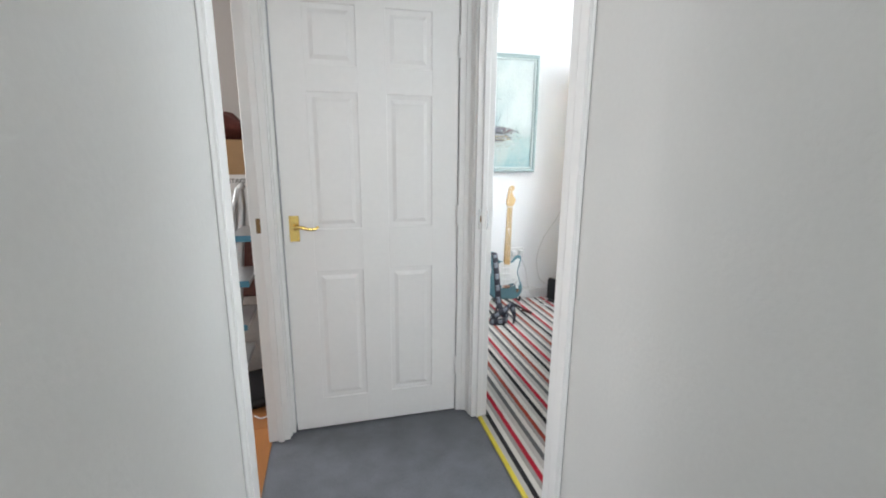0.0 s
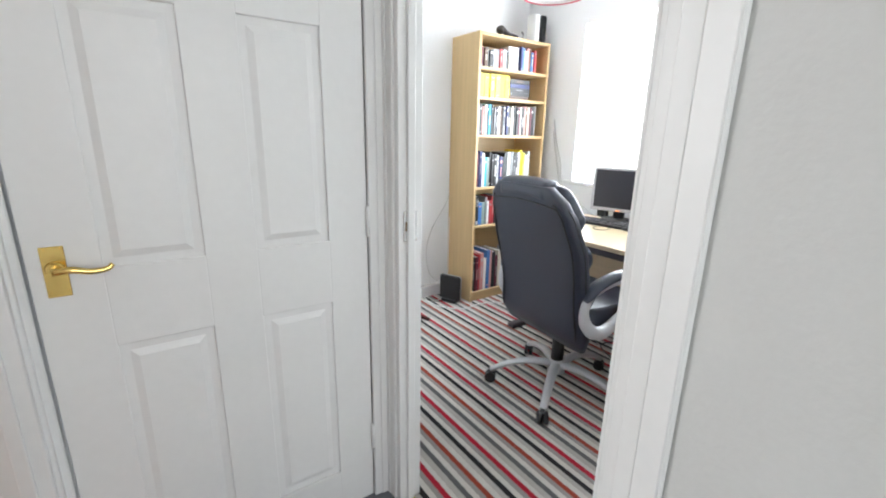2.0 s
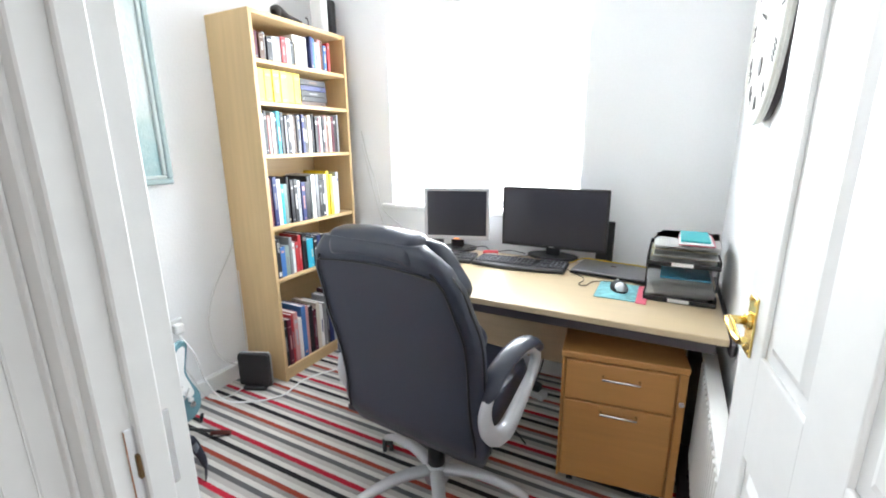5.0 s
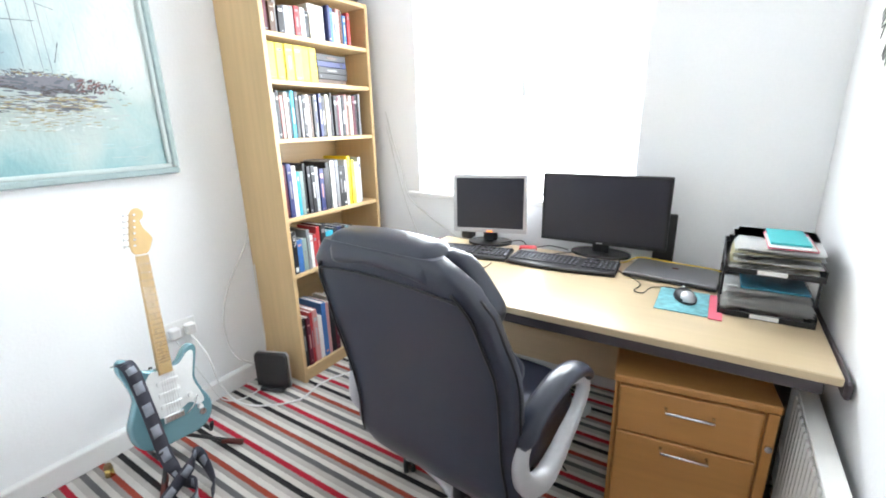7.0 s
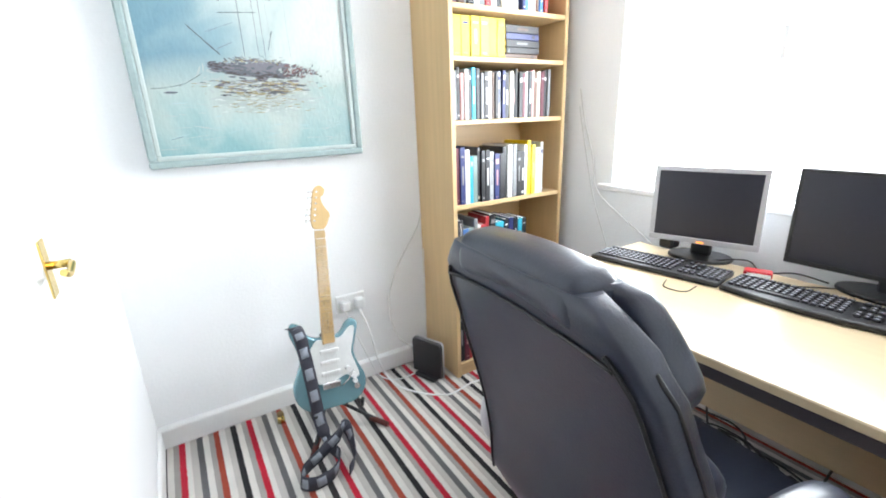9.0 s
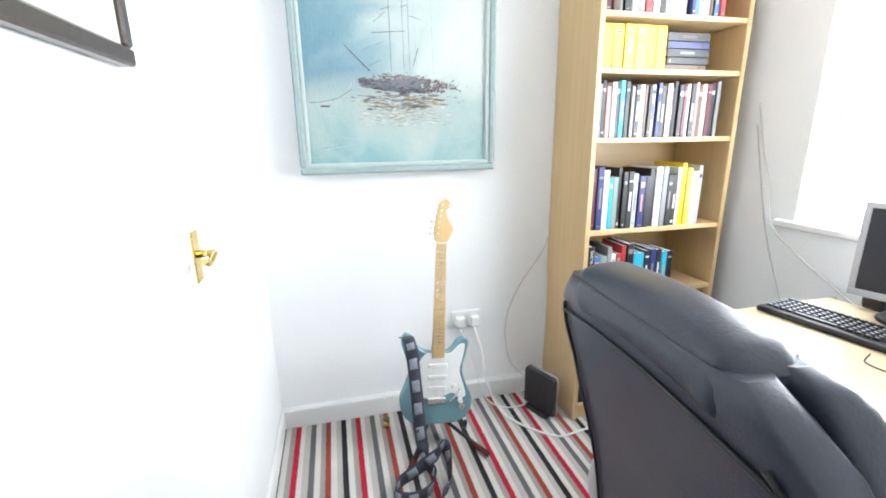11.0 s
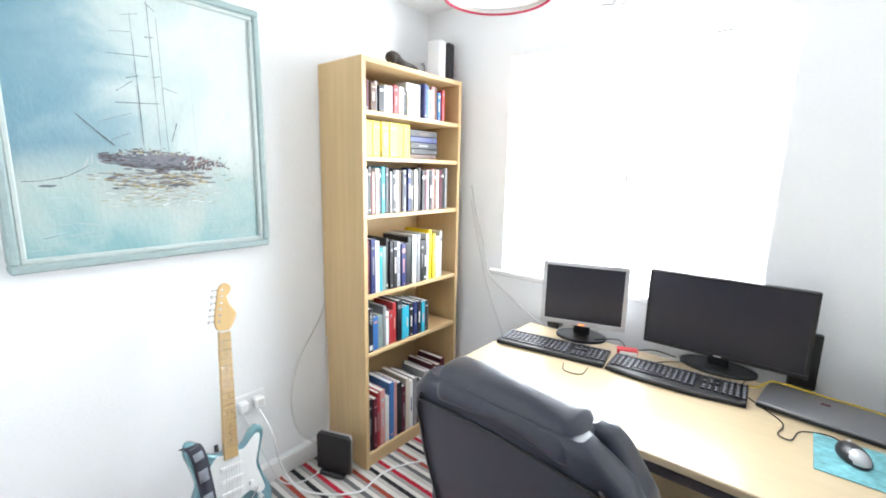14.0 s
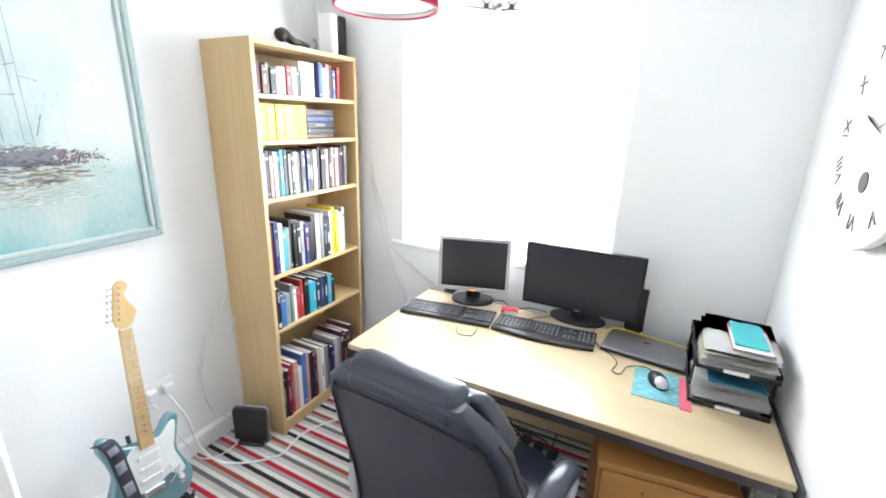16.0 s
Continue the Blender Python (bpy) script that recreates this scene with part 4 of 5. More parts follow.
for z in (0.0, 0.138):
    bm = bmesh.new()
    box(bm, (0, 0, z), (TD, TW, z + 0.004))
    box(bm, (0, 0, z), (TD, 0.004, z + 0.034), 0.001)
    box(bm, (0, TW - 0.004, z), (TD, TW, z + 0.034), 0.001)
    box(bm, (TD - 0.004, 0, z), (TD, TW, z + 0.034), 0.001)
    box(bm, (0, 0, z), (0.004, TW, z + 0.018), 0.001)
    done("tray", bm, BLACK, lt2)
    bx("tray_label", (-0.0015, 0.085, z + 0.003), (0.0, 0.155, z + 0.016), PAPER, lt2, 0)
bm = bmesh.new()
for xx in (0.04, 0.29):
    for yy in (0.003, TW - 0.003):
        box(bm, (xx - 0.006, yy - 0.003, 0.05), (xx + 0.006, yy + 0.003, 0.141))
done("riser", bm, BLACK, lt2, kind="stuff")
prg = random.Random(8)


def sheets(z, n, label, mats, thick=0.0066):
    for i in range(n):
        bm = bmesh.new()
        nx, a, b = 8, prg.uniform(-0.034, 0.02), prg.uniform(-0.012, 0.012)
        lift = prg.uniform(-0.01, 0.03)
        vs = []
        for k in range(nx + 1):
            f = k / nx
            for yy in (0.012, 0.222):
                vs.append(bm.verts.new((0.018 + a * 0.6 + f * 0.29, yy + b, z + i * thick + lift * max(0, 0.4 - f) ** 2 * 3)))
        for k in range(nx):
            bm.faces.new((vs[2 * k], vs[2 * k + 1], vs[2 * k + 3], vs[2 * k + 2]))
        bmesh.ops.solidify(bm, geom=bm.faces[:], thickness=0.0045)
        done("papers", bm, mats[i % len(mats)], label=label, category="papers", group="papers in the letter trays", at=pose(2.10, 1.062, Z + 0.004, 0, 0, prg.uniform(-3, 3)))


CREAMP = material("cream_paper", (0.66, 0.60, 0.40), 0.8)
sheets(0.006, 12, "loose white papers stacked in a black letter tray", [PAPER, PAPER, WHITE])
sheets(0.144, 11, "loose white and cream papers in a letter tray", [PAPER, WHITE, PAPER, CREAMP])
GRAD = material("blue_green_cover", (0.02, 0.14, 0.22), 0.35, vary=0.5, scale=5)
for nm, lo, hi, m, lab in (("booklet", (2.115, 1.085, 0.088), (2.35, 1.25, 0.094), GRAD, "glossy blue and green booklet on the papers"), ("pad", (2.13, 1.085, 0.214), (2.34, 1.20, 0.220), PINK, "red and white writing pad on the papers"),
                           ("pad_page", (2.12, 1.09, 0.2205), (2.30, 1.20, 0.2235), WHITE, "white notepad leaf on the pad"), ("notebook", (2.145, 1.10, 0.224), (2.34, 1.195, 0.231), TEAL, "small turquoise notebook on top of the trays")):
    bx(nm, (lo[0], lo[1], Z + lo[2]), (hi[0], hi[1], Z + hi[2]), m, label=lab, category="booklet", bev=0.001)


# ---- office chair ----
ch = thing("office_chair", pose(1.575, 1.915, 0, 0, 0, -5), "black leather executive swivel chair with silver arms", "chair")


def loft(bm, rings, smooth=True):
    vs = [[bm.verts.new(p) for p in r] for r in rings]
    n = len(vs[0])
    for a, b in zip(vs, vs[1:]):
        for k in range(n):
            bm.faces.new((a[k], a[(k + 1) % n], b[(k + 1) % n], b[k])).smooth = smooth
    bm.faces.new(vs[0][::-1]), bm.faces.new(vs[-1])
    return bm


def pad_ring(xb, xf, half, z, n=36, power=0.42, yc=0.0):
    """A rounded rectangle at height z from xb to xf, half wide each way."""
    out = []
    for k in range(n):
        a = 2 * math.pi * k / n
        c, s = math.cos(a), math.sin(a)
        out.append(((xb + xf) / 2 + (xf - xb) / 2 * math.copysign(abs(c) ** power, c), yc + half * math.copysign(abs(s) ** power, s), z))
    return out


def rear(z):
    """The back's rear surface, leaning back with a slight lumbar curve."""
    f = (z - 0.40) / 0.66
    return -0.165 - 0.165 * f + 0.03 * math.sin(math.pi * f) * (1 if 0 < f < 1 else 0)


def between(z, table):
    for (a, u), (b, v) in zip(table, table[1:]):
        if z <= b:
            f = max(0, (z - a) / (b - a))
            f = f * f * (3 - 2 * f)
            return u + (v - u) * f
    return table[-1][1]


def half_width(z):
    return between(z, ((0.33, 0.268), (0.42, 0.285), (0.55, 0.272), (0.78, 0.284), (0.92, 0.262), (1.0, 0.228), (1.06, 0.17), (1.09, 0.14)))


# upholstered shell with a rounded foot
rings = []
for k in range(25):
    z = 0.335 + 0.725 * k / 24
    e = min(1, (0.25 + k / 3) if k < 3 else 1, (25 - k) / 2.5)
    rings.append(pad_ring(rear(z) + (1 - e) * 0.02, rear(z) + 0.074 - (1 - e) * 0.02, half_width(z) * (0.93 + 0.07 * e ** 0.6), z, power=0.34))
done("backrest", loft(bmesh.new(), rings), LEATHER, ch)
# puffed front cushions, a lumbar pair and a gathered head cushion that stands proud at the sides
for z0, z1, b in ((0.50, 0.69, 0.045), (0.685, 0.87, 0.03), (0.86, 1.065, 0.062)):
    rings = []
    for k in range(13):
        f = k / 12
        puff = math.sin(math.pi * (0.01 + 0.98 * f)) ** 0.45
        z = z0 + (z1 - z0) * f
        w = half_width(min(z, 0.99)) - 0.012
        r = pad_ring(rear(min(z, 1.02)) + 0.05, rear(min(z, 1.02)) + 0.075 + (b + 0.01) * puff, w * (0.66 + 0.33 * puff), z, n=64, power=0.5)
        rings.append([(x + 0.004 * math.sin(41 * y + 9 * z) * puff, y, zz + 0.003 * math.sin(60 * y)) for x, y, zz in r])
    done("cushion", loft(bmesh.new(), rings), LEATHER, ch)
# the cover's head: rolled over the top, gathered at both ends
bm = bmesh.new()
rings = []
for k in range(33):
    y = 0.158 * (1 - k / 16)
    e = min(1, 0.55 + (16 - abs(k - 16)) / 5)
    ring = []
    for q in range(28):
        a = 2 * math.pi * q / 28
        c, s = math.cos(a), math.sin(a)
        crease = 1 + 0.035 * math.sin(5 * a + 2) * max(0, abs(k - 16) - 10) / 6
        ring.append((-0.268 + 0.050 * e * crease * math.copysign(abs(c) ** 0.7, c), y, 1.046 + 0.044 * e * crease * math.copysign(abs(s) ** 0.8, s) - 0.012 * (y / 0.158) ** 2))
    rings.append(ring)
done("head_roll", loft(bm, rings), LEATHER, ch)


def on_rear(y, z, off=0.0008):
    return (rear(z) - off, y, z)


# piping: round the rear panel, under the head roll, and along the side gussets
bm = bmesh.new()
side = [0.40 + 0.58 * k / 16 for k in range(17)]
for s in (1, -1):
    tube(bm, [on_rear(s * (half_width(z) * 0.90 - 0.004), z) for z in side] + [on_rear(s * half_width(1.0) * 0.85, 0.995)], 0.0034, 6)
    tube(bm, [(rear(z) + 0.036, s * (half_width(z) + 0.0004), z) for z in side], 0.0034, 6)
tube(bm, curve_points([on_rear(0.205 * (1 - k / 6), 0.978 + 0.016 * math.sin(math.pi * k / 12), 0.003) for k in range(13)], 3), 0.0034, 6)
done("piping", bm, PIPING, ch)
# seat
rings = []
for k in range(9):
    f = k / 8
    s = math.sin(math.pi * (0.12 + 0.76 * f)) ** 0.5
    z = 0.405 + 0.125 * f
    rings.append(pad_ring(-0.115, 0.27 + 0.03 * s, 0.262 * (0.88 + 0.12 * s), z))
done("seat", loft(bmesh.new(), rings), LEATHER, ch)
for s in (1, -1):
    def arm(x, z, s=s):
        return (x, s * (0.279 + 0.13 * (x + 0.166)), z)
    loop = closed_points([arm(*p) for p in ((-0.115, 0.452), (-0.155, 0.505), (-0.158, 0.575), (-0.11, 0.635), (0.0, 0.672), (0.088, 0.664), (0.128, 0.618), (0.105, 0.56), (0.045, 0.505), (-0.01, 0.46), (-0.06, 0.437))], 5)
    radii = [0.021 + 0.010 * max(0, 0.56 - p.z) / 0.12 for p in loop]
    done("armrest", tube(bmesh.new(), loop, 0.024, 12, flat=0.85, closed=True, side=Vector((0, 1, 0)), radii=radii), SILVER, ch, label="silver plastic arm loop")
    pad = curve_points([arm(*p) for p in ((-0.165, 0.592), (-0.112, 0.652), (-0.005, 0.692), (0.09, 0.684), (0.138, 0.634))], 6)
    done("arm_pad", tube(bmesh.new(), pad, 0.03, 12, flat=0.55, radii=[0.014, 0.024, 0.030] + [0.034] * (len(pad) - 6) + [0.029, 0.022, 0.012]), LEATHER, ch)
    done("arm_bracket", box(bmesh.new(), (-0.09, min(s * 0.285, s * 0.2), 0.408), (-0.03, max(s * 0.285, s * 0.2), 0.43), 0.004), BLACK, ch)
done("tilt_paddle", tube(bmesh.new(), curve_points([(-0.06, 0.08, 0.372), (-0.08, 0.2, 0.362), (-0.09, 0.262, 0.35)], 4), 0.011, 8, radii=[0.006] * 5 + [0.013] * 4), BLACK, ch)
bm = bmesh.new()
box(bm, (-0.12, -0.09, 0.36), (0.1, 0.09, 0.406), 0.01)
done("tilt_mechanism", bm, BLACK, ch)
done("gas_lift", rod(rod(bmesh.new(), (0, 0, 0.13), (0, 0, 0.27), 0.032, 0.03, 20), (0, 0, 0.26), (0, 0, 0.37), 0.026, 0.026, 20), BLACK, ch)
done("tilt_lever", tube(bmesh.new(), curve_points([(0, -0.08, 0.375), (-0.02, -0.2, 0.365), (-0.01, -0.25, 0.35)], 4), 0.006), CHROME, ch)
done("hub", rod(bmesh.new(), (0, 0, 0.085), (0, 0, 0.155), 0.045, 0.036, 20), SILVER, ch)
for k in range(5):
    a = radians(1 + 72 * k)
    c, s = math.cos(a), math.sin(a)
    pts = curve_points([(0.03 * c, 0.03 * s, 0.128), (0.14 * c, 0.14 * s, 0.135), (0.26 * c, 0.26 * s, 0.105), (0.335 * c, 0.335 * s, 0.066)], 6)
    done("leg", tube(bmesh.new(), pts, 0.02, 10, flat=0.75, radii=[0.026 - 0.009 * i / len(pts) for i in range(len(pts))]), SILVER, ch)
    bm = bmesh.new()
    px, py = 0.335 * c, 0.335 * s
    tw = radians(-4 + 72 * k + 40 + 25 * k)
    u, v = math.cos(tw), math.sin(tw)
    for o in (-0.014, 0.014):
        rod(bm, (px + u * (o - 0.009), py + v * (o - 0.009), 0.028), (px + u * (o + 0.009), py + v * (o + 0.009), 0.028), 0.028, seg=18)
    rod(bm, (px, py, 0.03), (px, py, 0.07), 0.009)
    box(bm, (px - 0.014, py - 0.014, 0.034), (px + 0.014, py + 0.014, 0.06), 0.006)
    done("castor", bm, BLACK, ch)

# ---- electric guitar on its stand ----
gm = Matrix.Translation((1.261, 3.042, 0.112)) @ pose(0, 0, 0, -9.2, 0, 0) @ pose(0, 0, 0, 0, 4.9, 0) @ Matrix.Scale(0.95, 4)
gt = thing("electric_guitar", gm, "lake blue electric guitar with white pickguard", "guitar")
outline = [(p.x, p.y) for p in closed_points([(x, z, 0) for x, z in ((0, 0), (-0.09, 0.004), (-0.145, 0.05), (-0.16, 0.12), (-0.137, 0.19), (-0.124, 0.235), (-0.138, 0.30), (-0.158, 0.36), (-0.15, 0.402), (-0.118, 0.398), (-0.082, 0.345), (-0.035, 0.325), (0.035, 0.322), (0.062, 0.337), (0.088, 0.372), (0.118, 0.385), (0.137, 0.36), (0.125, 0.30), (0.113, 0.24), (0.13, 0.18), (0.16, 0.11), (0.15, 0.045), (0.10, 0.004))], 5)]
done("body", slab(bmesh.new(), outline, 0, 0.044, 0.01, "xz", 3), BLUE, gt)
guard = [(p.x, p.y) for p in closed_points([(x, z, 0) for x, z in ((-0.055, 0.125), (-0.085, 0.17), (-0.088, 0.22), (-0.085, 0.275), (-0.055, 0.318), (-0.025, 0.318), (0.025, 0.318), (0.055, 0.318), (0.095, 0.355), (0.118, 0.35), (0.108, 0.29), (0.098, 0.235), (0.118, 0.17), (0.128, 0.125), (0.10, 0.115), (0.07, 0.14), (0.03, 0.128), (0, 0.122))], 4)]
done("pickguard", slab(bmesh.new(), guard, -0.003, 0.001, 0.0008, "xz", 1), PICK, gt)
for z, tilt in ((0.165, 0.012), (0.215, 0.0), (0.265, 0.0)):
    bm = bmesh.new()
    box(bm, (-0.042, -0.009, z - 0.009), (0.042, -0.002, z + 0.009), 0.003, 2)
    done("pickup", bm, WHITE, gt)
bm = bmesh.new()
box(bm, (-0.04, -0.011, 0.095), (0.04, 0, 0.125), 0.003)
for k in range(6):
    box(bm, (-0.034 + k * 0.012, -0.015, 0.1), (-0.025 + k * 0.012, -0.009, 0.122), 0.001)
done("bridge", bm, CHROME, gt)
bm = bmesh.new()
tube(bm, curve_points([(0.045, -0.012, 0.10), (0.07, -0.03, 0.13), (0.09, -0.035, 0.17)], 4), 0.003, 6)
done("tremolo_arm", bm, CHROME, gt)
for x, z in ((0.075, 0.17), (0.095, 0.14), (0.105, 0.105)):
    done("knob", rod(bmesh.new(), (x, -0.003, z), (x, -0.018, z), 0.0115, 0.0095, 16), WHITE, gt)
done("output_jack", rod(bmesh.new(), (0.115, -0.002, 0.075), (0.115, 0.004, 0.075), 0.014), CHROME, gt)
bm = bmesh.new()
neck = [(-0.027, 0.30), (0.027, 0.30), (0.021, 0.795), (-0.021, 0.795)]
slab(bm, neck, -0.012, 0.012, 0.003, "xz", 2)
head = [(p.x, p.y) for p in closed_points([(x, z, 0) for x, z in ((-0.021, 0.80), (-0.033, 0.83), (-0.03, 0.87), (-0.022, 0.92), (-0.012, 0.965), (0.012, 0.982), (0.033, 0.965), (0.028, 0.942), (0.016, 0.93), (0.024, 0.90), (0.046, 0.865), (0.046, 0.845), (0.021, 0.80))], 4)]
slab(bm, head, -0.005, 0.009, 0.002, "xz", 1)
done("neck", bm, NECKW, gt)
bm = bmesh.new()
for k in range(21):
    z = 0.795 - 0.648 * (1 - 2 ** (-k / 12))
    if z > 0.315:
        box(bm, (-0.0235, -0.0132, z - 0.001), (0.0235, -0.0115, z + 0.001))
done("frets", bm, CHROME, gt, kind="stuff")
bm = bmesh.new()
for k in (3, 5, 7, 9, 12, 15, 17, 19):
    z = 0.795 - 0.648 * (1 - 2 ** (-(k - 0.5) / 12))
    for x in ((-0.009, 0.009) if k == 12 else (0,)):
        rod(bm, (x, -0.0115, z), (x, -0.0126, z), 0.003, seg=10)
done("fret_markers", bm, CABLE, gt, kind="stuff")
done("nut", box(bmesh.new(), (-0.0215, -0.014, 0.793), (0.0215, -0.009, 0.798)), WHITE, gt)
bm = bmesh.new()
for k in range(6):
    x, z = -0.032 + 0.0035 * k, 0.835 + 0.024 * k
    rod(bm, (x + 0.012, -0.012, z), (x + 0.012, 0, z), 0.0045, seg=8)
    rod(bm, (x, 0.004, z), (x - 0.018, 0.004, z), 0.002, seg=6)
    box(bm, (x - 0.026, 0.001, z - 0.006), (x - 0.017, 0.007, z + 0.006), 0.002)
done("tuners", bm, CHROME, gt)
bm = bmesh.new()
for k in range(6):
    rod(bm, (-0.026 + k * 0.0104, -0.014, 0.115), (-0.017 + k * 0.0068, -0.0145, 0.80), 0.0005, seg=4)
done("strings", bm, CHROME, gt)


def ribbon(bm, pts, width, across, thick=0.0025, slots=None):
    """A strap: pts along it, across: the direction of its width at each point."""
    rows = []
    n = len(pts)
    for i, p in enumerate(pts):
        p = Vector(p)
        t = (Vector(pts[min(i + 1, n - 1)]) - Vector(pts[max(i - 1, 0)])).normalized()
        a = Vector(across(i / (n - 1)))
        a = (a - a.dot(t) * t).normalized() * width / 2
        nn = t.cross(a).normalized() * thick / 2
        rows.append([bm.verts.new(p + s1 * a + s2 * nn) for s1, s2 in ((-1, -1), (1, -1), (1, 1), (-1, 1))])
    for i, (a, b) in enumerate(zip(rows, rows[1:])):
        for k in range(4):
            f = bm.faces.new((a[k], a[(k + 1) % 4], b[(k + 1) % 4], b[k]))
            f.smooth = k in (0, 2)
    bm.faces.new(rows[0][::-1]), bm.faces.new(rows[-1])
    return bm


st = thing("guitar_strap", Matrix(), "dark patterned guitar strap hanging down onto the carpet", "strap")
hang = [(1.155, 3.13, 0.484), (1.163, 3.08, 0.497), (1.171, 3.056, 0.46), (1.177, 3.044, 0.38), (1.181, 3.024, 0.29), (1.184, 3.008, 0.20), (1.188, 2.985, 0.10), (1.20, 2.925, 0.035), (1.215, 2.86, 0.025), (1.17, 2.79, 0.03), (1.10, 2.775, 0.03), (1.055, 2.81, 0.028), (1.08, 2.86, 0.03), (1.15, 2.885, 0.05), (1.225, 2.90, 0.085), (1.265, 2.93, 0.10), (1.275, 2.89, 0.06), (1.26, 2.82, 0.02), (1.22, 2.77, 0.022)]
path = curve_points(hang, 6)
done("webbing", ribbon(bmesh.new(), path, 0.05, lambda f: (1, 0.1, 0) if f < 0.36 else (0.25, 0.2, 1)), STRAPM, st)
bm = bmesh.new()
for i in range(3, len(path) - 8, 6):
    seg = path[i:i + 4]
    up = i / len(path) < 0.36
    off = Vector((0, -0.0022, 0)) if up else Vector((0, -0.003, 0.0005))
    ribbon(bm, [p + off for p in seg], 0.032, lambda f: (1, 0.1, 0) if up else (0.25, 0.2, 1), 0.001)
done("printed_motifs", bm, STRAPP, st, kind="stuff")
gs = thing("guitar_stand", pose(1.275, 3.07, 0), "folding black tubular guitar stand with dark red feet", "guitar stand")
bm = bmesh.new()
for a, b in (((0, 0.10, 0.09), (-0.14, -0.13, 0.014)), ((0, 0.10, 0.09), (0.17, -0.12, 0.014)), ((0, 0.05, 0.10), (0.03, 0.2, 0.35)), ((0, 0.05, 0.10), (0.0, 0.23, 0.014)), ((-0.10, 0.03, 0.10), (0.10, 0.03, 0.10)), ((-0.10, 0.03, 0.10), (-0.10, -0.06, 0.10)), ((0.10, 0.03, 0.10), (0.10, -0.06, 0.10)), ((-0.10, -0.06, 0.10), (-0.10, -0.075, 0.14)), ((0.10, -0.06, 0.10), (0.10, -0.075, 0.14)), ((0, 0.03, 0.10), (0, 0.10, 0.09))):
    rod(bm, a, b, 0.008)
done("tube_frame", bm, BLACK, gs)
for a, b in (((-0.10, -0.065, 0.025), (-0.15, -0.146, 0.012)), ((0.13, -0.069, 0.025), (0.18, -0.136, 0.012))):
    done("rubber_foot", rod(bmesh.new(), a, b, 0.012), REDCLOTH, gs)

# ---- router, socket, cables, door stop ----
rt = thing("router", pose(1.79, 3.16, 0, 0, 0, -68.4), "black upright broadband router with silver edge", "router")
ro = [(-0.088, 0.02), (0.088, 0.02), (0.088, 0.19), (0.078, 0.207), (-0.078, 0.207), (-0.088, 0.19)]
done("body", slab(bmesh.new(), ro, -0.013, 0.013, 0.004, "xz"), BLACK, rt)
done("edge_band", slab(bmesh.new(), [(x * 1.015, z * 1.008) for x, z in ro], 0.0135, 0.021, 0.002, "xz"), SILVER, rt)
bx("base", (-0.065, -0.035, 0), (0.065, 0.035, 0.022), BLACK, rt, 0.006)
sk = thing("wall_socket", pose(1.488, NORTH - 0.0005, 0.425), "white double wall socket with plugs", "socket")
bx("plate", (-0.073, -0.012, -0.043), (0.073, 0, 0.043), WHITE, sk, 0.004)
for x in (-0.035, 0.035):
    bx("plug", (x - 0.022, -0.05, -0.028), (x + 0.022, -0.012, 0.022), WHITE, sk, 0.006)
cable([(1.52, NORTH - 0.04, 0.39), (1.53, 3.24, 0.30), (1.55, 3.22, 0.15), (1.60, 3.17, 0.03), (1.68, 3.06, 0.006), (1.78, 2.97, 0.006), (1.86, 2.97, 0.006), (1.95, 2.98, 0.006), (2.06, 2.94, 0.006), (2.2, 2.85, 0.006)], 0.0045, WHITE, "white cable trailing across the carpet from the socket")
cable([(1.45, NORTH - 0.04, 0.39), (1.50, 3.25, 0.2), (1.56, 3.24, 0.05), (1.65, 3.22, 0.006), (1.76, 3.21, 0.012)], 0.003, WHITE, "thin white router cable along the skirting")
cable([(1.899, 3.355, 0.80), (1.86, 3.35, 0.72), (1.74, 3.345, 0.55), (1.68, 3.335, 0.38), (1.70, 3.32, 0.20), (1.77, 3.27, 0.12), (1.80, 3.22, 0.10)], 0.0035, GREYC, "pale grey looped cable hanging by the bookcase")
cable([(1.898, 3.345, 0.62), (1.893, 3.34, 0.4), (1.875, 3.315, 0.22), (1.82, 3.25, 0.12)], 0.003, WHITE, "thin white cable beside the bookcase")
cable([(EAST - 0.006, 3.02, 1.38), (EAST - 0.006, 2.98, 1.22), (EAST - 0.006, 2.92, 1.05), (EAST - 0.024, 2.87, 0.90), (EAST - 0.006, 2.74, 0.79), (EAST - 0.02, 2.60, 0.72), (EAST - 0.03, 2.48, 0.66)], 0.0035, GREYC, "grey cable running down the wall to the desk")
cable([(EAST - 0.006, 3.02, 1.30), (EAST - 0.006, 2.97, 1.10), (EAST - 0.006, 2.90, 0.85), (EAST - 0.006, 2.80, 0.62), (EAST - 0.01, 2.7, 0.4)], 0.003, GREYC, "second grey cable down the wall beside the window")
dsn = thing("door_stop", pose(1.075, 3.235, 0), "small brass and wood floor door stop", "door stop")
done("post", rod(bmesh.new(), (0, 0, 0), (0, 0, 0.035), 0.017, 0.014, 16), BRASS, dsn)
done("cap", rod(bmesh.new(), (0, 0, 0.035), (0, 0, 0.05), 0.016, 0.012, 16), BRONZE, dsn)
pad_ = thing("plug_adaptor", pose(2.42, 1.84, 0, 0, 0, 75), "white extension block on the carpet under the desk", "extension lead")
bx("block", (-0.13, -0.03, 0), (0.13, 0.03, 0.035), WHITE, pad_, 0.006)
for k in range(3):
    bx("plug", (-0.1 + 0.075 * k, -0.024, 0.035), (-0.055 + 0.075 * k, 0.024, 0.075), BLACK, pad_, 0.006)
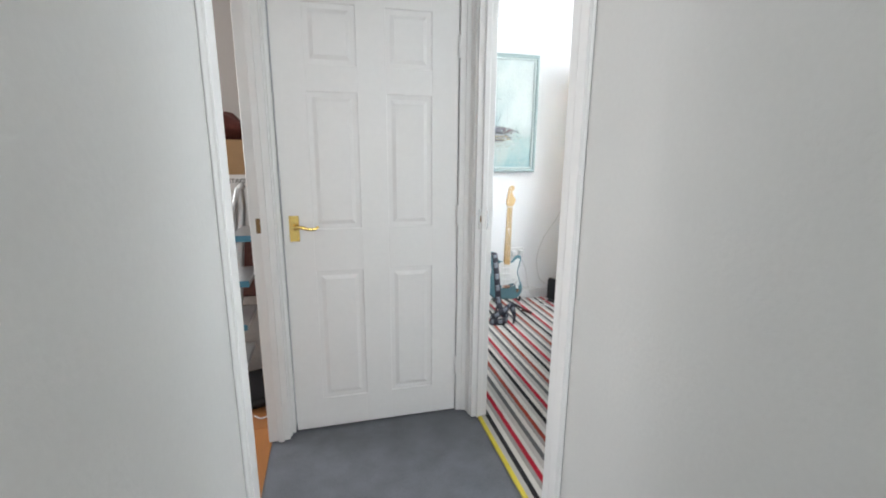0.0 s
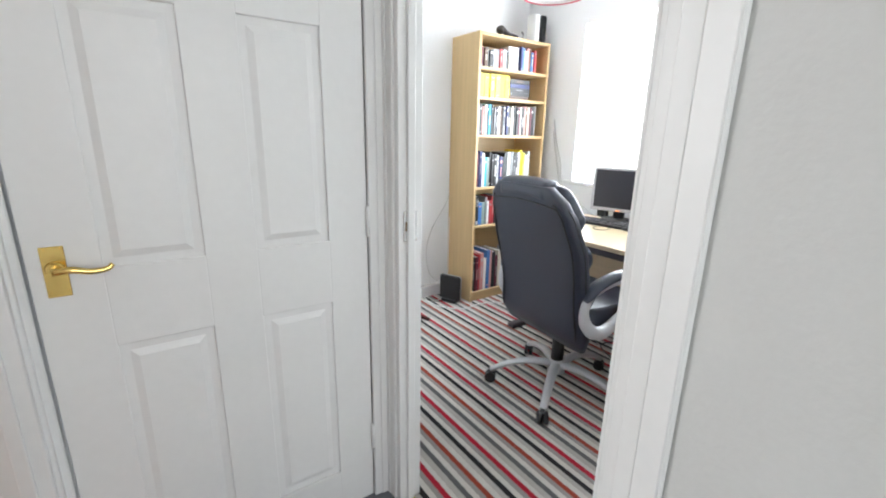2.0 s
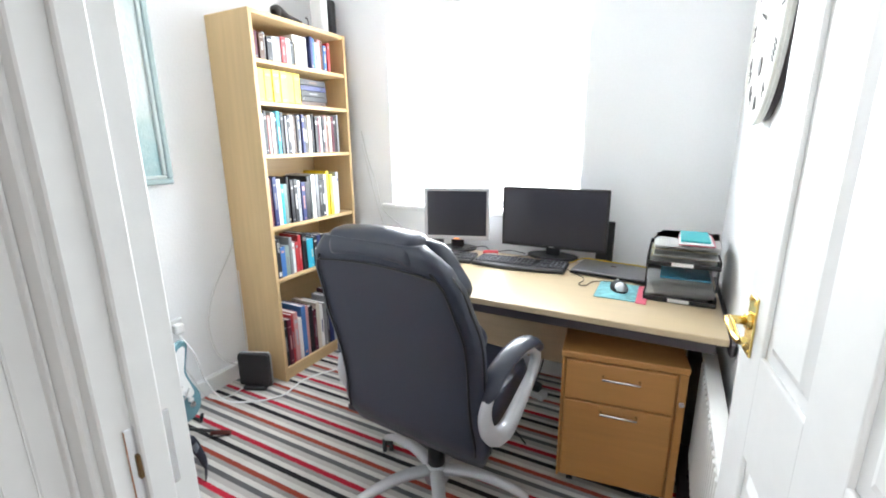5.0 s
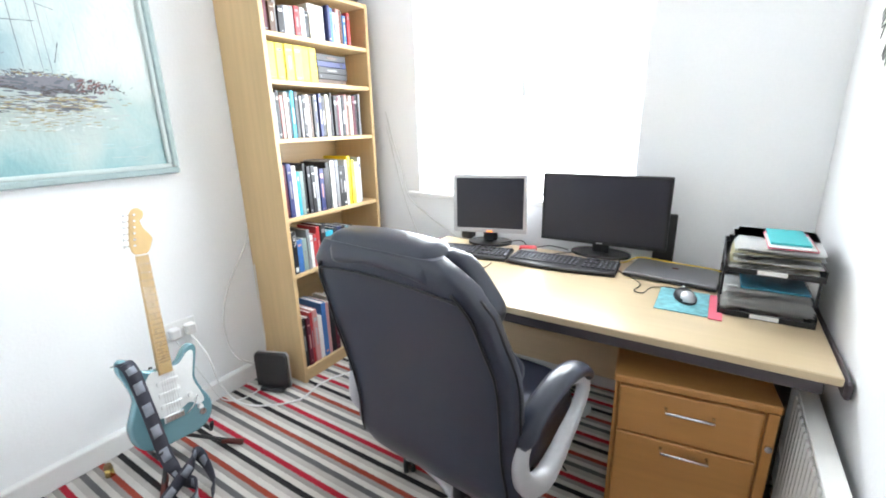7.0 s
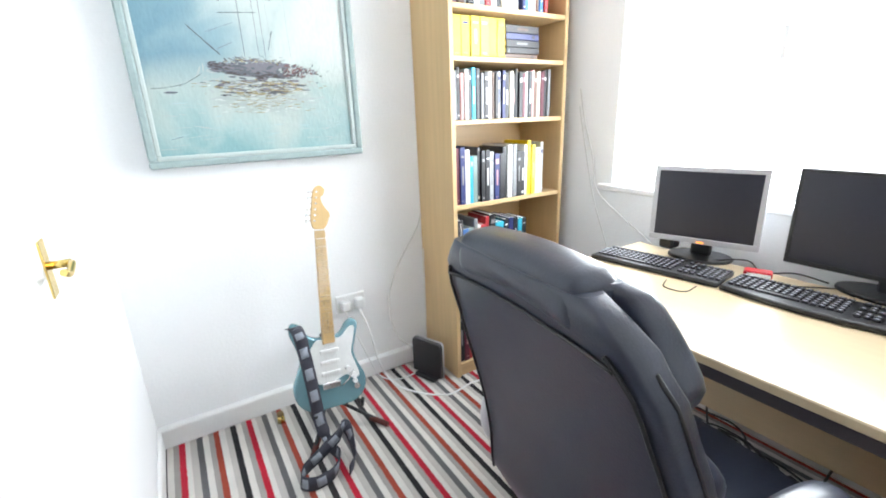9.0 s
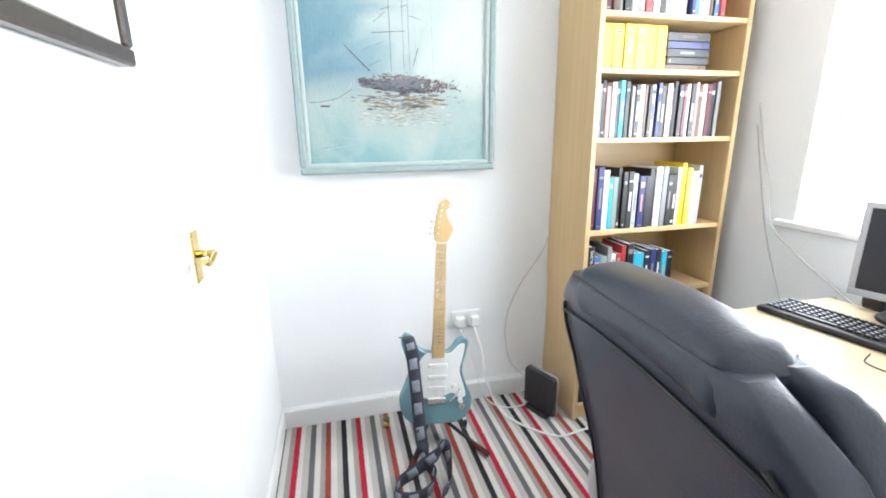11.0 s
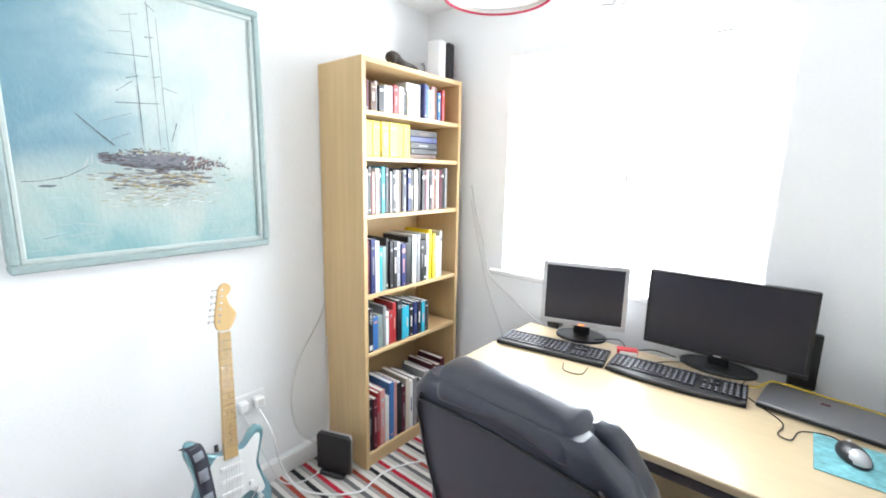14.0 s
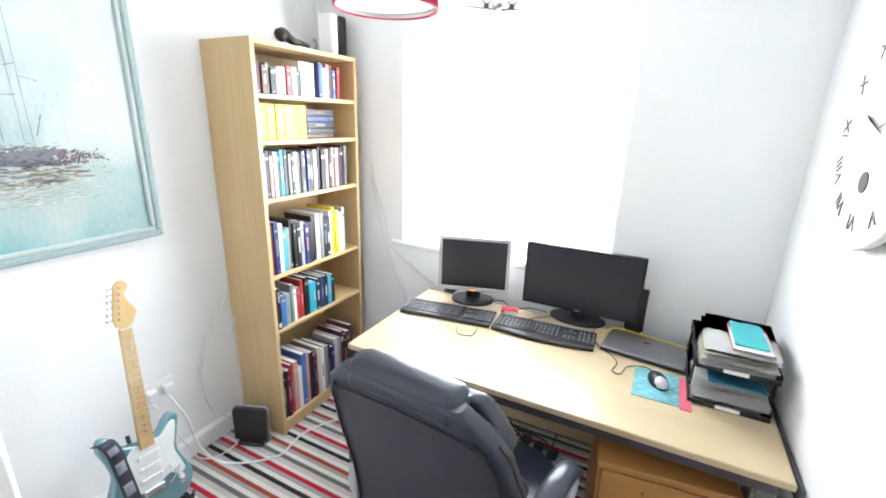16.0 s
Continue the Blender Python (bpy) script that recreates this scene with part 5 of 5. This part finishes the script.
cable([(2.0, 1.7, 0.01), (2.2, 1.9, 0.02), (2.35, 1.85, 0.02), (2.45, 2.1, 0.02), (2.55, 2.2, 0.3), (2.57, 2.2, 0.7)], 0.004, CABLE, "black cables tangled under the desk")
cable([(2.05, 1.9, 0.012), (2.15, 2.05, 0.012), (2.3, 1.98, 0.02), (2.4, 1.8, 0.02), (2.55, 1.75, 0.3), (2.57, 1.75, 0.7)], 0.004, CABLE, "black power leads under the desk")

# slack leads lying in loops behind the modesty panel
wrng = random.Random(11)
for k in range(5):
    cx, cy = 2.46 + wrng.uniform(-0.07, 0.07), 2.0 + wrng.uniform(-0.16, 0.22)
    turns = [(cx + wrng.uniform(0.06, 0.12) * math.cos(a), cy + wrng.uniform(0.09, 0.17) * math.sin(a), 0.012 + 0.014 * k + 0.006 * math.sin(3 * a)) for a in [0.9 * q + k for q in range(11)]]
    cable(turns, 0.004, GREYC if k == 3 else CABLE, "slack grey lead looped on the carpet under the desk" if k == 3 else "slack black lead looped on the carpet under the desk", 5)

# ---- radiator and clock on the south wall ----
rd = thing("radiator", pose(1.28, SOUTH + 0.03, 0.13), "white enamelled panel radiator on the wall", "radiator")
bm = bmesh.new()
box(bm, (0, 0.012, 0), (0.76, 0.03, 0.45), 0.004)
for k in range(22):
    box(bm, (0.018 + k * 0.0335, 0.028, 0.03), (0.040 + k * 0.0335, 0.038, 0.42), 0.004)
done("panel", bm, RADM, rd)
bx("top_grille", (0, -0.005, 0.445), (0.76, 0.04, 0.455), RADM, rd, 0.002)
for x in (0.1, 0.66):
    bx("bracket", (x, -0.03, 0.1), (x + 0.03, 0.013, 0.35), RADM, rd, 0.002)
done("valve", rod(rod(bmesh.new(), (0.79, 0.02, -0.13), (0.79, 0.02, 0.05), 0.008), (0.76, 0.02, 0.04), (0.80, 0.02, 0.04), 0.014), CHROME, rd)

ck = thing("wall_clock", pose(1.975, SOUTH, 1.635), "large round cream wall clock with roman numerals", "clock")
CR = 0.285
# stand-off back in dark metal: the clock's shadowed side put in as colour
done("shaded_back", rod(bmesh.new(), (0, 0.001, 0), (0, 0.02, 0), CR - 0.012, CR - 0.006, 64), DARKMETAL, ck)
done("case", rod(bmesh.new(), (0, 0.02, 0), (0, 0.036, 0), CR, CR, 64), CLOCKF, ck)
done("rim", tube(bmesh.new(), [((CR - 0.003) * math.cos(a), 0.034, (CR - 0.003) * math.sin(a)) for a in [2 * math.pi * k / 64 for k in range(64)]], 0.007, 8, closed=True, side=Vector((0, 1, 0))), CLOCKF, ck)
NUM = material("faded_black_numerals", (0.12, 0.115, 0.11), 0.7, vary=0.5, scale=30)
for k, s in enumerate(("XII", "I", "II", "III", "IIII", "V", "VI", "VII", "VIII", "IX", "X", "XI")):
    cu = bpy.data.curves.new("numeral", "FONT")
    cu.body, cu.size, cu.extrude, cu.align_x, cu.align_y = s, 0.056, 0.0008, "CENTER", "CENTER"
    cu.materials.append(NUM)
    t = new("numeral", cu)
    t.parent = ck
    a = radians(30 * k)
    t.matrix_basis = Matrix.Translation((-0.222 * math.sin(a), 0.0375, 0.222 * math.cos(a))) @ pose(0, 0, 0, 90, 0, 180) @ pose(0, 0, 0, 0, 0, -30 * k)
for ang, ln, w in ((290, 0.11, 0.004), (70, 0.17, 0.003)):
    a = radians(ang)
    bm = bmesh.new()
    d = Vector((-math.sin(a), 0, math.cos(a)))
    s_ = Vector((d.z, 0, -d.x))
    vs = [bm.verts.new(Vector((0, 0.041, 0)) + v) for v in (-0.03 * d - w * 0.4 * s_, -0.03 * d + w * 0.4 * s_, 0.6 * ln * d + w * s_, ln * d, 0.6 * ln * d - w * s_)]
    bm.faces.new(vs)
    bmesh.ops.solidify(bm, geom=bm.faces[:], thickness=0.0015)
    done("hand_pointer", bm, NUM, ck)
done("winding_hole", rod(bmesh.new(), (0.0, 0.03, -0.125), (0.0, 0.0385, -0.125), 0.026, seg=24), FRAMED, ck)

# ---- lampshade and model aeroplane hanging from the ceiling ----
LX, LY, LZ, LR = 1.765, 2.30, 1.935, 0.152
ls = thing("pendant_lamp", pose(LX, LY, LZ), "red pleated drum lampshade hanging from the ceiling", "lamp")
bm = bmesh.new()
n = 120
rows = []
for z in (0.0, 0.2):
    rows.append([bm.verts.new(((LR + 0.0022 * (k % 2)) * (1 - z * 0.35) * math.cos(2 * math.pi * k / n), (LR + 0.0022 * (k % 2)) * (1 - z * 0.35) * math.sin(2 * math.pi * k / n), z)) for k in range(n)])
for k in range(n):
    bm.faces.new((rows[0][k], rows[0][(k + 1) % n], rows[1][(k + 1) % n], rows[1][k]))
bmesh.ops.solidify(bm, geom=bm.faces[:], thickness=0.0012)
done("shade", bm, SHADE, ls)
bm = bmesh.new()
rows = [[bm.verts.new(((LR - 0.005) * (1 - z * 0.35) * math.cos(2 * math.pi * k / 48), (LR - 0.005) * (1 - z * 0.35) * math.sin(2 * math.pi * k / 48), z)) for k in range(48)] for z in (0.002, 0.198)]
for k in range(48):
    bm.faces.new((rows[0][k], rows[0][(k + 1) % 48], rows[1][(k + 1) % 48], rows[1][k])).smooth = True
done("lining", bm, LINING, ls)
done("diffuser", rod(bmesh.new(), (0, 0, 0.012), (0, 0, 0.014), LR - 0.006, seg=48), LINING, ls)
done("trim_band", tube(bmesh.new(), [(LR * math.cos(a), LR * math.sin(a), 0.0) for a in [2 * math.pi * k / 60 for k in range(60)]], 0.003, 6, closed=True), SHADE, ls)
done("flex", rod(bmesh.new(), (0, 0, 0.12), (0, 0, H - LZ - 0.02), 0.0035), WHITE, ls)
done("ceiling_rose", rod(bmesh.new(), (0, 0, H - LZ - 0.025), (0, 0, H - LZ), 0.04, 0.045, 24), WHITE, ls)

ap = thing("model_aeroplane", pose(2.115, 2.088, 1.985, 0, 0, -60 + 90), "small silver twin-propeller model aeroplane hung on thread", "model aeroplane")
SILVP = material("silver_model_paint", (0.2, 0.2, 0.2), 0.5, 0.3)
bm = bmesh.new()
body = curve_points([(0.09, 0, 0.004), (0.05, 0, 0.002), (-0.02, 0, 0), (-0.07, 0, 0)], 5)
tube(bm, body, 0.011, 10, radii=[0.003 + 0.010 * math.sin(math.pi * min(1, 0.12 + 0.8 * i / len(body))) for i in range(len(body))])
done("fuselage", bm, SILVP, ap)
bm = bmesh.new()
for s in (-1, 1):
    loft(bm, [[(x, s * y, z + dz) for x, dz in ((-0.032 * k, 0), (-0.01 * k, 0.004 * k), (0.018 * k, 0), (-0.01 * k, -0.003 * k))] for y, z, k in ((0.0, -0.002, 1), (0.06, 0.001, 0.8), (0.118, 0.008, 0.3))])
    loft(bm, [[(0.08 + x * 0.6, s * y, 0.006 + dz) for x, dz in ((-0.02, 0), (0.012, 0.001), (0.012, -0.001))] for y in (0, 0.04)])
box(bm, (0.07, -0.001, 0.004), (0.09, 0.001, 0.035))
done("wings", bm, SILVP, ap)
for y in (-0.042, 0.042):
    done("engine", rod(bmesh.new(), (-0.06, y, 0), (-0.01, y, 0), 0.008, 0.005), DARKMETAL, ap)
    bm = bmesh.new()
    for k in range(4):
        a = radians(45 + 90 * k)
        rod(bm, (-0.062, y, 0), (-0.062, y + 0.02 * math.cos(a), 0.02 * math.sin(a)), 0.0022, 0.0012, 6)
    done("propeller", bm, DARKMETAL, ap)
done("thread", rod(bmesh.new(), (0, 0, 0), (0, 0, H - 1.985), 0.0005, seg=4), GREYC, ap)

# ---- box room: cartons, stepladder, ironing board, bag ----
def carton(x0, x1, y0, y1, z0, z1, label, mat=CARD):
    e = thing("carton", Matrix(), label, "box")
    bx("sides", (x0, y0, z0), (x1, y1, z1 - 0.004), mat, e, 0.004)
    ym = (y0 + y1) / 2
    bx("flap", (x0, y0, z1 - 0.004), (x1, ym - 0.003, z1), mat, e, 0.001)
    bx("flap", (x0, ym + 0.003, z1 - 0.004), (x1, y1, z1), mat, e, 0.001)
    return e


MUCK = material("dark_red_box", (0.13, 0.05, 0.04), 0.7, vary=0.3)
carton(-1.15, -0.45, 2.42, 2.95, 0.0, 0.48, "pale scuffed packing carton at the bottom of the pile", material("white_carton", (0.5, 0.48, 0.46), 0.7, vary=0.15))
carton(-1.15, -0.45, 2.41, 2.95, 0.48, 0.96, "dark red packing carton in the pile", MUCK)
c3 = carton(-1.18, -0.42, 2.40, 2.95, 0.96, 1.34, "large brown cardboard removal carton with white label")
bx("label_sheet", (-0.93, 2.397, 0.85), (-0.50, 2.4, 1.16), WHITE, c3, 0)


def words(text, x, z, size, parent, mat=NUM, y=2.3955):
    cu = bpy.data.curves.new("lettering", "FONT")
    cu.body, cu.size, cu.extrude = text, size, 0.0004
    cu.materials.append(mat)
    t = new("lettering", cu)
    t.parent = parent
    t.matrix_basis = pose(x, y, z, 90, 0, 0)


words("CONTACT", -0.67, 1.115, 0.034, c3)
words("Tel: 01", -0.85, 0.95, 0.06, c3)
for x0, x1, z in ((-0.87, -0.62, 1.04), (-0.74, -0.64, 0.905), (-0.76, -0.62, 0.88)):
    bx("printed_bar", (x0, 2.395, z), (x1, 2.3972, z + (0.03 if z > 1 else 0.008)), FRAMED if z > 1 else GREYC, c3, 0)
bag = bmesh.new()
bmesh.ops.create_icosphere(bag, subdivisions=4, radius=1, matrix=Matrix.LocRotScale((0, 0, 0.07), None, (0.2, 0.16, 0.085)))
for v in bag.verts:
    v.co += Vector((0, 0, 1)) * 0.025 * noise.noise(v.co * 9) + v.co * 0.10 * noise.noise(v.co * 14)
    v.co.z = max(v.co.z, 0)
done("holdall", bag, REDCLOTH, label="crumpled maroon cloth bag on top of the carton", category="bag", at=pose(-0.72, 2.62, 1.34), smooth=True)
lad = thing("stepladder", pose(-0.60, 2.02, 0), "paint-spattered aluminium stepladder with blue-edged treads", "stepladder")
BLUEP = material("blue_tread_end", (0.09, 0.29, 0.42), 0.5)
for y in (0.0, 0.34):
    bm = bmesh.new()
    k = 0.04 if y else 0
    tube(bm, [(-0.055, y - k, 0), (0.015, y - k * 0.5, 0.6), (0.055, y, 1.0), (0.05, y, 1.09)], 0.022, 4, flat=0.6, side=Vector((0, 1, 0)))
    tube(bm, [(-0.13, y, 0), (-0.04, y, 0.6), (0.01, y, 0.98), (0.05, y, 1.09), (0.075, y, 1.11)], 0.016, 6, side=Vector((0, 1, 0)))
    done("stile", bm, ALU, lad)
for z in (0.22, 0.44, 0.66, 0.88):
    x = -0.055 + 0.115 * z
    bx("tread", (x, 0.012, z - 0.012), (x + 0.10, 0.328, z + 0.012), ALU, lad, 0.004)
    bx("tread_end", (x + 0.0, 0.008, z - 0.015), (x + 0.10, 0.016, z + 0.015), BLUEP, lad, 0.003)
bm = bmesh.new()
tube(bm, curve_points([(0.06, 0.0, 1.09), (0.068, 0.0, 1.16), (0.05, -0.01, 1.21), (0.02, -0.01, 1.24)], 5), 0.012, 8)
done("top_hoop", bm, ALU, lad)
ib = thing("ironing_board", pose(-0.80, 2.08, 0, 0, 7, -70), "folded ironing board with a spotted white cover", "ironing board")
o = [(p.x, p.y) for p in closed_points([(x, z, 0) for x, z in ((-0.02, 0.03), (0.02, 0.03), (0.16, 0.1), (0.17, 0.9), (0.12, 1.05), (0.05, 1.1), (-0.02, 1.05), (-0.03, 0.5))], 4)]
done("board", slab(bmesh.new(), [(y * 0.35, z) for y, z in o], -0.012, 0.012, 0.006, "yz"), material("white_cotton", (0.7, 0.69, 0.66), 0.9, vary=0.08), ib)
bmr, bmg = bmesh.new(), bmesh.new()
for k, (y, z) in enumerate(((0.01, 0.25), (0.04, 0.42), (0.02, 0.55), (0.045, 0.68), (0.015, 0.8), (0.04, 0.93), (0.02, 1.0))):
    for b_, x_ in ((bmr if k % 2 else bmg, 0.0165),):
        rod(b_, (x_ - 0.006, y, z), (x_ - 0.002, y, z), 0.02, seg=20)
done("red_spots", bmr, REDP, ib)
done("green_spots", bmg, material("green_print", (0.10, 0.40, 0.06), 0.8), ib)
bb = bmesh.new()
box(bb, (-0.13, -0.18, 0), (0.13, 0.18, 0.05), 0.02, 3)
done("laptop_bag", bb, BLACK, label="flat black case lying on the laminate floor", category="case", at=pose(-0.52, 2.20, 0.0, 0, 0, 20))
cable([(-0.50, 1.96, 0.004), (-0.46, 1.93, 0.004), (-0.43, 1.96, 0.004), (-0.44, 2.02, 0.004)], 0.0035, WHITE, "short white cable on the laminate floor")

# laminate floor of the box room
fl = thing("floor_box_room", pose(0, 0, 0), "orange wood-effect laminate floor boards", "floor")
fl["kind"] = "structure"
plank = bmesh.new()
box(plank, (0, 0, -0.03), (0.1905, 1.35, 0), 0.0015)
pm = None
for i in range(11):
    for j in range(2):
        if pm is None:
            ob = done("plank", plank, LAMINATE, fl)
            pm = ob.data
        else:
            ob = new("plank", pm)
            ob.parent = fl
        ob.location = (-2.5 + 0.192 * i, 0.5 + 1.352 * j - (0.06 if i % 2 else 0), 0)
